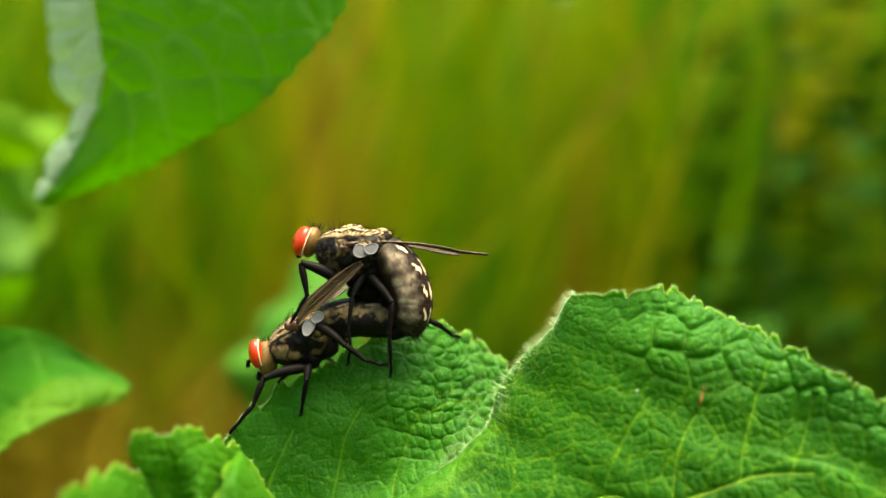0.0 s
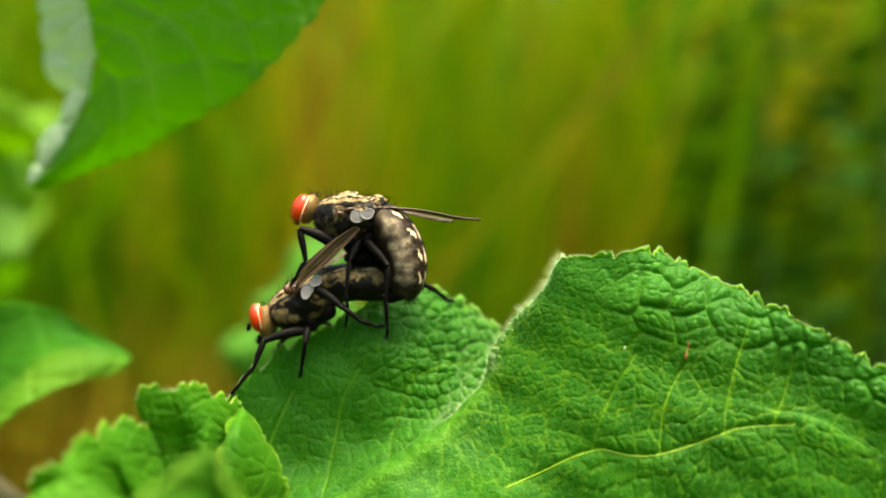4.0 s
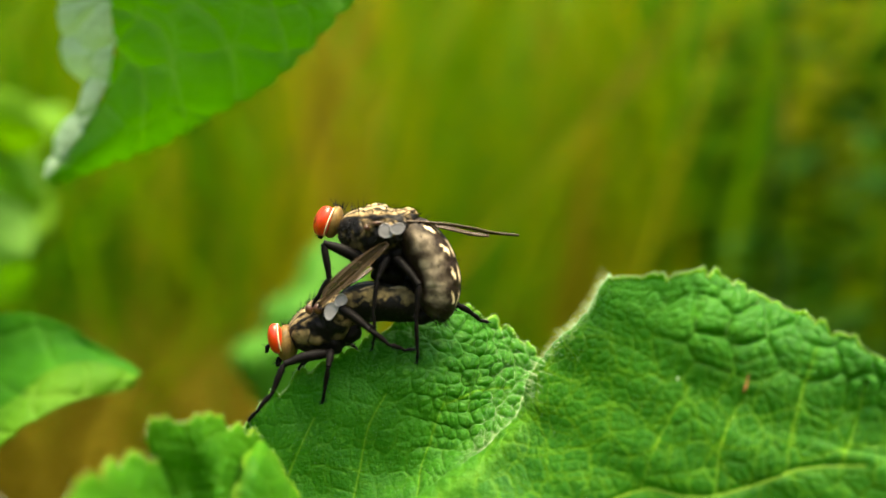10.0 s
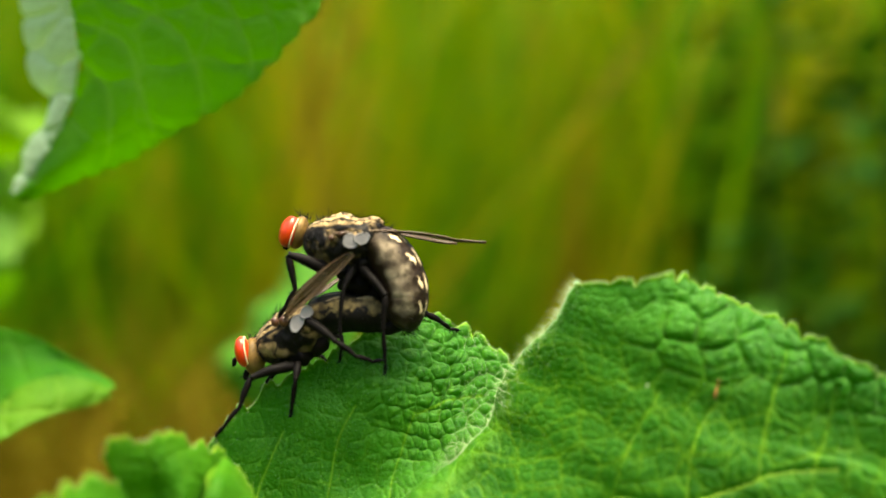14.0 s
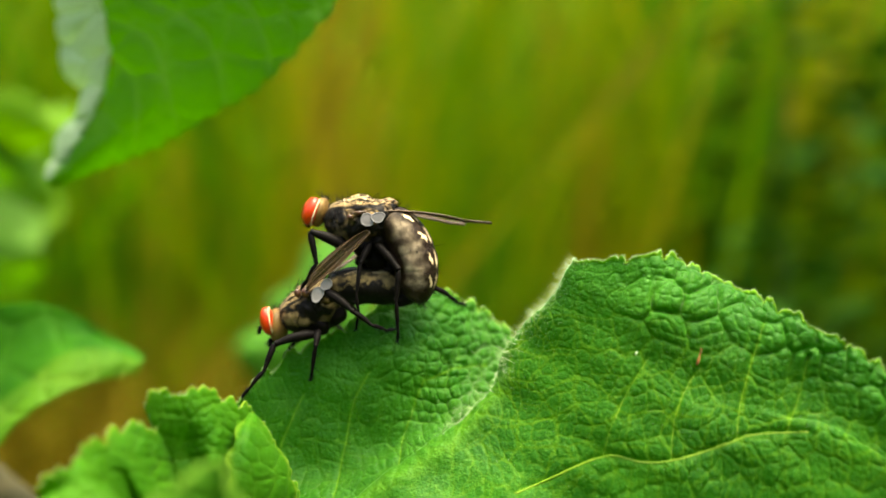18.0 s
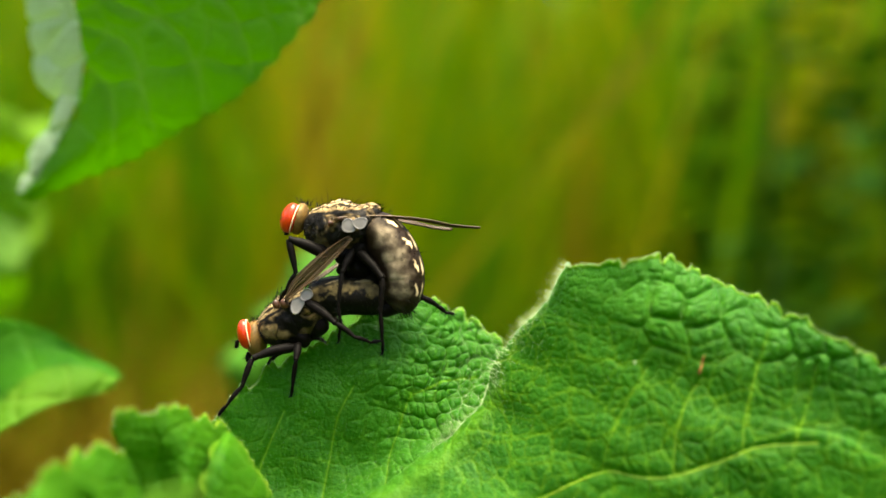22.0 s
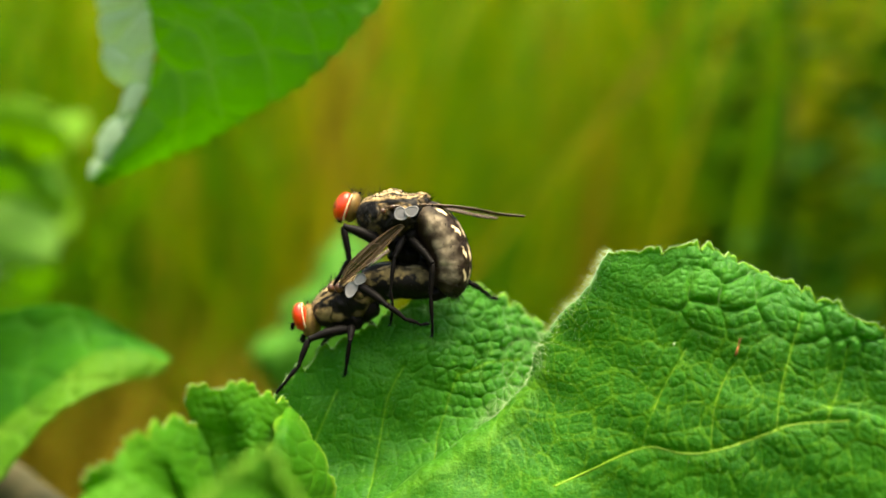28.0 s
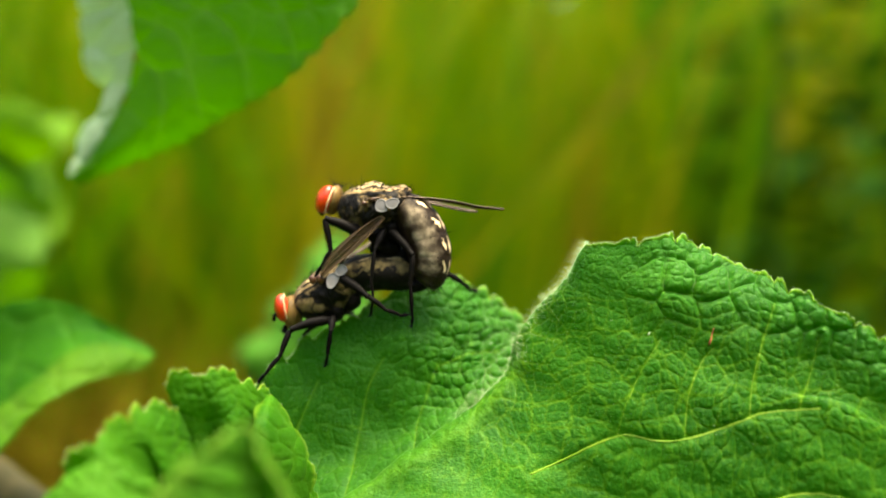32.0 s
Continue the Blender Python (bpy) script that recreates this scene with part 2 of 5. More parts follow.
def mesh_object(name, verts, faces, mat, base=(0, 0, 0), attr=None, smooth=True):
    me = bpy.data.meshes.new(name)
    me.from_pydata((np.asarray(verts) - np.asarray(base)).tolist(), [], faces)
    if attr:
        for key, values in attr.items():
            a = me.attributes.new(key, "FLOAT", "POINT")
            a.data.foreach_set("value", np.asarray(values, np.float32))
    if smooth:
        me.polygons.foreach_set("use_smooth", [True] * len(me.polygons))
    me.materials.append(mat)
    me.update()
    return new(name, me)


def thing(name, where, label, category, group="", kind=""):
    e = new(name)
    e.empty_display_size = 0.005
    e.location = where
    return tagged(e, label, category, group, kind)


def part(name, shape, mat, parent, base, label="", attr=None, smooth=True, kind=""):
    """One mesh under a thing or under a part; base is the place of the thing that carries it all."""
    ob = mesh_object(name, shape[0], shape[1], mat, base, attr, smooth)
    ob.parent = parent
    return tagged(ob, label, kind=kind)


def grid_faces(nu, nv, wrap=False):
    f = []
    for j in range(nv - 1):
        for i in range(nu if wrap else nu - 1):
            k = (i + 1) % nu
            f.append((j * nu + i, j * nu + k, (j + 1) * nu + k, (j + 1) * nu + i))
    return f


def joined(shapes):
    v, f, n = [], [], 0
    for a, b in shapes:
        v.append(np.asarray(a))
        f += [tuple(i + n for i in q) for q in b]
        n += len(a)
    return np.concatenate(v), f


def tube(points, radii, n=8, steps=1):
    """A round tapering rod along a line of points, with closed ends; millimetres."""
    p = np.asarray(points, float)
    r = np.asarray(radii, float)
    if steps > 1:
        t = np.linspace(0, len(p) - 1, (len(p) - 1) * steps + 1)
        r = np.interp(t, np.arange(len(p)), r)
        p = glide(p, t)
    d = np.gradient(p, axis=0)
    d /= np.linalg.norm(d, axis=1)[:, None] + 1e-9
    ref = np.array((0.21, 0.93, 0.3))
    s = np.cross(d, ref)
    s /= np.linalg.norm(s, axis=1)[:, None] + 1e-9
    w = np.cross(d, s)
    a = np.linspace(0, 2 * np.pi, n, endpoint=False)
    ring = p[:, None] + r[:, None, None] * (np.cos(a)[None, :, None] * s[:, None] + np.sin(a)[None, :, None] * w[:, None])
    f = grid_faces(n, len(p), True)
    f.append(tuple(range(n - 1, -1, -1)))
    f.append(tuple((len(p) - 1) * n + i for i in range(n)))
    return ring.reshape(-1, 3), f


def loft(spine, high, wide, n=48, m=64):
    """A body along a spine that lies in one upright plane: half-heights and half-widths; millimetres. Gives also along and around values."""
    k = len(spine)
    t = np.linspace(0, k - 1, m)
    p = glide(spine, t)
    h, w = glide(np.array(high)[:, None], t)[:, 0], glide(np.array(wide)[:, None], t)[:, 0]
    s = t / (k - 1)
    close = np.sqrt(np.clip(1 - np.clip(1 - s / 0.10, 0, 1) ** 2, 0, 1)) * np.sqrt(np.clip(1 - np.clip((s - 0.90) / 0.10, 0, 1) ** 2, 0, 1))
    h, w = np.maximum(h * close, 0.002), np.maximum(w * close, 0.002)
    d = np.gradient(p, axis=0)
    d[:, 1] = 0
    d /= np.linalg.norm(d, axis=1)[:, None]
    up = np.stack((-d[:, 2], 0 * d[:, 0], d[:, 0]), 1)
    a = np.linspace(0, 2 * np.pi, n, endpoint=False)
    ring = p[:, None] + h[:, None, None] * np.sin(a)[None, :, None] * up[:, None]
    ring[:, :, 1] += w[:, None] * np.cos(a)[None]
    f = grid_faces(n, m, True)
    f.append(tuple(range(n - 1, -1, -1)))
    f.append(tuple((m - 1) * n + i for i in range(n)))
    return ring.reshape(-1, 3), f, np.repeat(s, n), np.tile(a, m)


def ellipsoid(centre, radii, tilt=0.0, n=32, m=20):
    """tilt: degrees in the upright plane."""
    a = np.linspace(0, 2 * np.pi, n, endpoint=False)
    b = np.linspace(0.02, np.pi - 0.02, m)
    x = np.sin(b)[:, None] * np.cos(a)[None] * radii[0]
    y = np.cos(b)[:, None] * np.ones(n)[None] * radii[1]
    z = np.sin(b)[:, None] * np.sin(a)[None] * radii[2]
    c, s = math.cos(radians(tilt)), math.sin(radians(tilt))
    v = np.stack((x * c - z * s, y, x * s + z * c), -1).reshape(-1, 3) + np.asarray(centre)
    f = grid_faces(n, m, True)
    f.append(tuple(range(n - 1, -1, -1)))
    f.append(tuple((m - 1) * n + i for i in range(n)))
    return v, f


def cells(x, y, size, seed):
    """Distances to the nearest and the second nearest of scattered centres, in units of size."""
    gx, gy = np.floor(x / size).astype(int), np.floor(y / size).astype(int)
    best = np.full(x.shape, 9.0)
    second = np.full(x.shape, 9.0)
    for i in (-1, 0, 1):
        for j in (-1, 0, 1):
            hx, hy = gx + i, gy + j
            q = np.sin(hx * 127.1 + hy * 311.7 + seed) * 43758.5453
            r = np.sin(hx * 269.5 + hy * 183.3 + seed) * 24634.6345
            cx, cy = hx + 0.15 + 0.7 * (q - np.floor(q)), hy + 0.15 + 0.7 * (r - np.floor(r))
            d = np.hypot(x / size - cx, y / size - cy)
            second = np.minimum(np.maximum(d, best), second)
            best = np.minimum(best, d)
    return best, second


def to_line(x, z, line):
    """Distance of the points from a line of points."""
    d = np.full(x.shape, 1e9)
    for (ax, az), (bx, bz) in zip(line[:-1], line[1:]):
        t = np.clip(((x - ax) * (bx - ax) + (z - az) * (bz - az)) / ((bx - ax) ** 2 + (bz - az) ** 2), 0, 1)
        d = np.minimum(d, np.hypot(x - ax - t * (bx - ax), z - az - t * (bz - az)))
    return d


class Sheet:
    """A leaf blade through a few lines that run along it; u along the lines, v from line to line."""

    def __init__(self, lines, nu, nv, crowd=1.0):
        k = len(lines[0])
        self.nu, self.nv = nu, nv
        self.u = np.linspace(0, k - 1, nu)
        self.v = (np.linspace(0, 1, nv) ** crowd) * (len(lines) - 1)
        rows = np.stack([glide(l, self.u) for l in lines])
        self.p = glide(rows, self.v)
        self.h = np.zeros((nv, nu))
        self.vein_rimlight = np.zeros((nv, nu))

    def normals(self):
        n = np.cross(np.gradient(self.p, axis=1), np.gradient(self.p, axis=0))
        n /= np.linalg.norm(n, axis=2)[..., None] + 1e-12
        return n if n[..., 1].mean() < 0 else -n

    def flat(self, depth):
        """Right and up as seen at one depth."""
        return self.p[..., 0] / self.p[..., 1] * depth, self.p[..., 2] / self.p[..., 1] * depth

    def raise_by(self, h):
        self.p = self.p + self.normals() * h[..., None]

    def shape(self):
        return mm(self.p.reshape(-1, 3)), grid_faces(self.nu, self.nv)

    def nearest(self, line, depth, first=0):
        x, z = self.flat(depth)
        x, z = x[:, first:], z[:, first:]
        out = []
        for a, b in line:
            i = np.argmin((x - a) ** 2 + (z - b) ** 2)
            out.append(self.p[:, first:].reshape(-1, 3)[i])
        return np.array(out)


def spread(line, n):
    return glide(line, np.linspace(0, len(line) - 1, n))


def hairs(roots, ways, lengths, radius, rng):
    """Fine tapering hairs, each a thin bent three-sided spike."""
    q, w, l = np.asarray(roots), np.asarray(ways), np.asarray(lengths)[:, None]
    w = w / (np.linalg.norm(w, axis=1)[:, None] + 1e-9)
    s = np.cross(w, (0.3, 0.5, 0.8))
    s /= np.linalg.norm(s, axis=1)[:, None] + 1e-9
    t = np.cross(w, s)
    bend = rng.normal(0, 0.18, q.shape) * l
    turns = [math.cos(a) * s + math.sin(a) * t for a in (0, 2.094, 4.189)]
    low = [q + radius * k for k in turns]
    high = [q + w * l * 0.55 + bend * 0.3 + 0.7 * radius * k for k in turns]
    v = np.stack(low + high + [q + w * l + bend], 1).reshape(-1, 3)
    k = np.arange(len(q))[:, None] * 7
    f = []
    for i in range(3):
        j = (i + 1) % 3
        f += (k + (i, j, 3 + j, 3 + i)).tolist() + (k + (3 + i, 3 + j, 6)).tolist()
    return v, f


# ---- ground and grass ----
def ground():
    n = 90
    r = np.concatenate((np.linspace(0, 4, 50), np.geomspace(4.3, 400, 24)))
    a = np.linspace(0, 2 * np.pi, n, endpoint=False)
    x, y = r[:, None] * np.cos(a), r[:, None] * np.sin(a) + 0.6
    z = 0.015 * np.sin(x * 7 + 1) * np.cos(y * 5) + 0.008 * np.sin(x * 23) * np.sin(y * 19 + 2)
    v = np.stack((x, y, z * np.clip(3 - r[:, None] / 3, 0, 1)), -1).reshape(-1, 3)
    ob = mesh_object("ground", v, grid_faces(n, len(r), True), SOIL)
    tagged(ob, "dark brown soil under the grass", "ground", kind="structure")


def grass():
    rng = np.random.default_rng(7)
    v, f = [], []
    for i in range(24000):
        near = i < 5200
        y = rng.uniform(0.55, 1.5) if near else rng.uniform(1.5, 3.6)
        x = rng.uniform(-0.62, 0.62) * y + rng.normal(0, 0.05)
        # unseen stalks beside and behind the camera, added to block low sky light
        if i >= 11000:
            a, d = rng.uniform(0.55, 2 * np.pi - 0.55), rng.uniform(0.45, 2.4)
            if i >= 15000:
                a, d = rng.uniform(0, 2 * np.pi), 2.2 + 4.8 * rng.uniform(0, 1) ** 0.7
                d = max(d, 3.7) if abs(a - np.pi) > np.pi - 0.55 else d
            elif math.cos(a) > 0:
                d = max(d, 1.1)
            x, y = d * math.sin(a), d * math.cos(a)
        elif near and y < 0.75:
            x, y = x * 0.75 / y, 0.75
        tall = rng.uniform(0.45, 0.95) * (1.0 + 0.18 * (y - 0.6))
        if math.hypot(x, y) > 1.5:
            tall *= 1.35
        wide = rng.uniform(0.0022, 0.0065) * (1 + 0.3 * (not near)) * (1 + 1.5 * (i >= 15000))
        lean = np.array((rng.normal(0.12, 0.22), rng.normal(0, 0.2))) * tall
        side = rng.uniform(0, np.pi)
        sx, sy = math.cos(side), math.sin(side) * 0.6
        k = len(v)
        for s in (0, 0.3, 0.6, 0.85):
            c = np.array((x + lean[0] * s * s, y + lean[1] * s * s, tall * (s - 0.12 * s ** 3)))
            w = wide * (1 - s ** 2.2)
            v.append(c + (w * sx, w * sy, 0))
            v.append(c + (0, 0.12 * w, 0))
            v.append(c - (w * sx, w * sy, 0))
        v.append(np.array((x + lean[0] * 1.05, y + lean[1] * 1.05, tall * 0.9)))
        for j in range(3):
            b = k + 3 * j
            f += [(b, b + 1, b + 4, b + 3), (b + 1, b + 2, b + 5, b + 4)]
        f += [(k + 9, k + 10, k + 12), (k + 10, k + 11, k + 12)]
    ob = mesh_object("grass", np.array(v), f, GRASS)
    tagged(ob, "tall yellow-green grass with dry straw stalks, out of focus", "grass", kind="stuff")


def meadow():
    """Shorter grass over the rest of the field, behind and beside the tall stand."""
    rng = np.random.default_rng(43)
    n = 60000
    a, d = rng.uniform(0, 2 * np.pi, n), 0.40 + 7.6 * rng.uniform(0, 1, n) ** 0.62
    keep = ~((np.cos(a) > 0.85) & (d < 3.5)) & ~((np.cos(a) > 0) & (d < 0.7))
    a, d = a[keep], d[keep]
    n = len(a)
    foot = np.stack((d * np.sin(a), d * np.cos(a), np.zeros(n)), 1)
    tall = rng.uniform(0.12, 0.34, n) * (1 + 0.12 * d)
    wide = rng.uniform(0.004, 0.010, n) * (1 + 0.25 * d)
    turn = rng.uniform(0, np.pi, n)
    side = np.stack((np.cos(turn), np.sin(turn), np.zeros(n)), 1) * wide[:, None]
    lean = np.stack((rng.normal(0, 0.45, n), rng.normal(0, 0.45, n), np.zeros(n)), 1) * tall[:, None]
    up = np.stack((np.zeros(n), np.zeros(n), tall), 1)
    v = np.stack((foot - side, foot + side, foot + lean * 0.35 + up * 0.6 + side * 0.8, foot + lean * 0.35 + up * 0.6 - side * 0.8, foot + lean + up), 1).reshape(-1, 3)
    k = np.arange(n)[:, None] * 5
    f = (k + (0, 1, 2, 3)).tolist() + (k + (3, 2, 4)).tolist()
    ob = mesh_object("meadow_grass", v, f, GRASS)
    tagged(ob, "short yellow-green meadow grass", "grass", kind="stuff")


def dry_grass():
    """Low dead straw between the green stalks."""
    rng = np.random.default_rng(19)
    v, f = [], []
    for i in range(9000):
        y = rng.uniform(0.52, 0.95)
        x = rng.uniform(-0.50, 0.10) * y
        tall = rng.uniform(0.28, 0.55) * (1 if x < -0.1 * y else 0.78)
        wide = rng.uniform(0.001, 0.0026)
        lean = rng.normal(0, 0.35, 2) * tall
        side = rng.uniform(0, np.pi)
        sx, sy = math.cos(side), math.sin(side) * 0.6
        k = len(v)
        for s in (0, 0.4, 0.75):
            c = np.array((x + lean[0] * s * s, y + lean[1] * s * s, tall * (s - 0.2 * s ** 3)))
            w = wide * (1 - s ** 2)
            v += [c + (w * sx, w * sy, 0), c + (0, 0.15 * w, 0), c - (w * sx, w * sy, 0)]
        v.append(np.array((x + lean[0] * 1.05, y + lean[1] * 1.05, tall * 0.8)))
        for j in range(2):
            b = k + 3 * j
            f += [(b, b + 1, b + 4, b + 3), (b + 1, b + 2, b + 5, b + 4)]
        f += [(k + 6, k + 7, k + 9), (k + 7, k + 8, k + 9)]
    ob = mesh_object("dry_grass", np.array(v), f, STRAW)
    tagged(ob, "low dead brown straw among the grass", "grass", kind="stuff")


def thicket():
    """A far belt of scrub that closes the meadow all round."""
    rng = np.random.default_rng(11)
    v, f = [], []
    for i in range(12000):
        a = rng.uniform(0, 2 * np.pi)
        d = rng.uniform(7.0, 9.0)
        top = 3.2 + 0.5 * math.sin(a * 5) + 0.3 * math.sin(a * 13 + 1)
        c = np.array((d * math.sin(a), d * math.cos(a), top * rng.uniform(0, 1) ** 0.8))
        s = rng.uniform(0.12, 0.30)
        u, w = rng.normal(0, 1, 3), rng.normal(0, 1, 3)
        u, w = u / np.linalg.norm(u), w / np.linalg.norm(w)
        k = len(v)
        v += [c - u * s, c + w * s * 0.45, c + u * s, c - w * s * 0.45]
        f.append((k, k + 1, k + 2, k + 3))
    ob = mesh_object("scrub", np.array(v), f, SHRUB, smooth=False)
    tagged(ob, "dark green scrub round the meadow", "scrub", kind="stuff")


def weed(name, foot, height, spread_by, count, seed):
    """A broad-leaved dark weed standing in the grass."""
    rng = np.random.default_rng(seed)
    foot = np.array(foot)
    w = thing(name, foot, "dark green broad-leaved weed in the grass, out of focus", "weed", "weeds in the grass")
    v, f = tube([(0, 0, 0), (0.01, 0.005, height * 0.4), (0.0, -0.01, height * 0.75), (0.015, 0, height)], [0.005, 0.004, 0.003, 0.0015], 8, 5)
    part("stem", (v + foot, f), WEEDSTEM, w, foot)
    for k in range(count):
        h = height * (0.25 + 0.75 * k / count)
        a = k * 2.4 + rng.normal(0, 0.5)
        d = np.array((math.cos(a), math.sin(a), rng.uniform(-0.2, 0.5)))
        d /= np.linalg.norm(d)
        side = np.cross(d, (0, 0, 1))
        side /= np.linalg.norm(side)
        long = spread_by * rng.uniform(0.7, 1.15) * (1.15 - 0.5 * k / count)
        vs = []
        for q in np.linspace(-1, 1, 5):
            for t in np.linspace(0, 1, 7):
                wide = 0.24 * long * math.sin(math.pi * min(1, t ** 0.75 * 0.98 + 0.01))
                vs.append(foot + (0, 0, h) + d * (0.12 + 2.2 * (k % 3) / 3 * (1.2 - k / count) + t) * long + side * q * wide + np.array((0, 0, 0.10 * long * abs(q) - 0.35 * long * t * t)))
        ob = part("leaf", (np.array(vs), grid_faces(7, 5)), WEED, w, foot, attr={"vein_rimlight": np.zeros(35)})
        sol = ob.modifiers.new("thickness", "SOLIDIFY")
        sol.thickness = 0.0004
    return w


ground()
grass()
meadow()
dry_grass()
thicket()
weed("broadleaf_weed", (0.150, 0.52, 0.0), 0.45, 0.048, 64, 3)
weed("broadleaf_weed", (0.205, 0.50, 0.0), 0.53, 0.050, 76, 8)
weed("broadleaf_weed", (0.240, 0.58, 0.0), 0.64, 0.054, 90, 12)
weed("broadleaf_weed", (0.110, 0.60, 0.0), 0.42, 0.046, 54, 5)
weed("broadleaf_weed", (0.190, 0.64, 0.0), 0.60, 0.054, 80, 21)


# ---- the plant ----
PLANT = mm([60.0, 92.0, -450.0])
plant = thing("leafy_plant", PLANT, "downy green plant with broad crinkled scalloped leaves", "plant")


def rod(points, radii, n=10, steps=6):
    v, f = tube(points, radii, n, steps)
    return mm(v), f


def leaf(name, sheet, mat, parent, base, label="", thick=0.18):
    v, f = sheet.shape()
    ob = part(name, (v, f), mat, parent, base, label, {"vein_rimlight": sheet.vein_rimlight.ravel()})
    sol = ob.modifiers.new("thickness", "SOLIDIFY")
    sol.thickness, sol.offset = thick * 0.001, 0.0
    return ob


def crinkle(sheet, depth, coarse, fine, seed, stretch=1.0):
    """Quilted relief between the small veins: height in mm and the net of veins."""
    x, z = sheet.flat(depth)
    wx = x + 0.25 * np.sin(z * 1.3 + seed)
    wz = z * stretch + 0.22 * np.sin(x * 1.1 + 2)
    a, b = cells(wx, wz, coarse, seed)
    c, d = cells(wx + 5, wz + 3, fine, seed + 3)
    big = (1 - np.exp(-((b - a) / 0.15) ** 2)) * np.clip(1 - 0.9 * a * a, 0.2, 1)
    small = (1 - np.exp(-((d - c) / 0.26) ** 2)) * (1 - 0.6 * c * c)
    return big, small, np.clip(1 - (b - a) / 0.10, 0, 1), np.clip(1 - (d - c) / 0.12, 0, 1)


def main_leaf():
    edge = [(-17.62, 74.00, -18.01), (-15.19, 76.00, -13.27), (-12.31, 78.50, -10.54), (-8.41, 79.00, -8.62), (-3.90, 80.00, -6.08), (-0.82, 82.00, -5.89), (2.35, 83.00, -7.36), (4.74, 83.00, -9.31),
            (7.09, 84.00, -11.41), (8.94, 74.80, -3.88), (9.26, 73.00, -3.18), (12.81, 71.00, -3.02), (15.62, 71.60, -3.27), (19.43, 71.80, -5.05), (23.38, 69.00, -7.13), (27.67, 68.00, -9.81), (32.89, 67.00, -13.84), (37.93, 66.00, -19.69)]
    shoulder = [(-17.95, 73.00, -20.25), (-15.19, 75.80, -16.26), (-12.14, 78.20, -14.31), (-8.10, 78.00, -12.44), (-3.83, 77.60, -9.73), (-0.67, 79.50, -9.34), (2.03, 80.80, -10.55), (4.08, 81.00, -11.64),
            (6.14, 83.00, -13.23), (7.06, 75.60, -6.70), (7.98, 73.20, -6.45), (12.14, 70.60, -5.89), (15.20, 70.00, -6.20), (18.52, 69.80, -7.47), (22.95, 68.80, -9.53), (27.06, 67.80, -11.88), (32.09, 66.80, -15.73), (36.90, 66.00, -21.42)]
    flank = [(-18.15, 71.50, -23.21), (-15.26, 75.00, -20.41), (-12.03, 77.50, -19.26), (-7.96, 77.40, -17.82), (-3.82, 77.40, -15.79), (-0.78, 77.80, -14.24), (1.26, 77.40, -13.76), (2.67, 77.20, -13.72),
            (3.52, 78.00, -14.68), (4.54, 76.60, -9.28), (6.44, 74.00, -10.36), (11.30, 70.40, -10.49), (15.00, 69.60, -10.73), (18.24, 69.30, -11.41), (22.28, 68.40, -12.88), (26.45, 67.60, -14.50), (31.66, 67.00, -18.24), (36.20, 66.00, -23.85)]
    hollow = [(-18.24, 69.00, -26.38), (-15.16, 73.00, -23.89), (-11.66, 74.60, -21.87), (-8.06, 75.30, -19.90), (-4.81, 75.80, -18.17), (-2.15, 76.00, -16.70), (-0.08, 76.30, -15.49), (1.12, 76.60, -14.74),
            (1.76, 76.40, -14.38), (2.22, 75.60, -14.23), (3.86, 72.80, -17.14), (10.32, 69.80, -16.55), (14.65, 68.80, -16.56), (17.66, 68.60, -15.97), (21.40, 67.90, -15.63), (25.51, 67.00, -16.65), (31.19, 67.50, -21.20), (35.51, 66.00, -26.27)]
    foot = [(x * 0.95, y - 0.8, z - 15.0 - 0.16 * abs(x)) for x, y, z in hollow]
    # the near half ends at the midrib, along which the far half runs down to the stalk
    foot[:11] = [(-18.66, 69.50, -28.21), (-15.21, 71.80, -25.94), (-11.83, 73.00, -24.27), (-8.66, 73.70, -22.38), (-5.42, 74.40, -20.64), (-2.83, 74.90, -19.01), (-0.63, 75.50, -17.46), (0.44, 76.00, -16.50),
            (0.64, 75.80, -16.18), (-13.22, 71.20, -24.98), (-6.42, 66.50, -29.61)]
    s = Sheet([edge, shoulder, flank, hollow, foot], 860, 430, 1.12)
    # scalloped rim
    u, v = s.u[None, :], s.v[:, None]
    arc = np.concatenate(([0], np.cumsum(np.linalg.norm(np.diff(s.p[0], axis=0), axis=1))))
    phase = arc / 1.95 + 0.22 * np.sin(arc * 0.9) + 0.15 * np.sin(arc * 2.3)
    size = (0.75 + 0.35 * np.sin(arc * 0.7 + 1.0)) * np.clip(np.abs(s.u - 9.3) - 0.7, 0, 1)
    tooth = (np.abs(np.sin(np.pi * phase)) ** 0.6 - 0.5) * 0.95 * size + (np.abs(np.sin(np.pi * phase * 2.37)) ** 0.7 - 0.5) * 0.34 * np.clip(np.abs(s.u - 9.3) - 0.4, 0, 1)
    fade = np.clip(1 - v / 0.42, 0, 1) ** 2
    out = s.p[0] - s.p[6]
    out /= np.linalg.norm(out, axis=1)[:, None]
    s.p = s.p + (tooth[None, :] * fade)[..., None] * out[None]
    # slow waves, the quilting and the sunken veins
    x, z = s.flat(72.0)
    right = u >= 8.6
    side = [spread(l, 24) for l in VEINS_RIGHT]
    left = [spread(l, 24) for l in VEINS_LEFT]
    dr = np.min([to_line(x, z, l) for l in side[:2]], axis=0)
    dr2 = np.min([to_line(x, z, l) for l in side[2:]], axis=0)
    dl = np.min([to_line(x, z, l) for l in left], axis=0)
    mid = to_line(x, z, spread(MIDRIB, 30))
    wr = np.clip((u - 7.6) / 1.9, 0, 1)
    d1 = np.where(right | (v > 2.6), dr, 9.0)
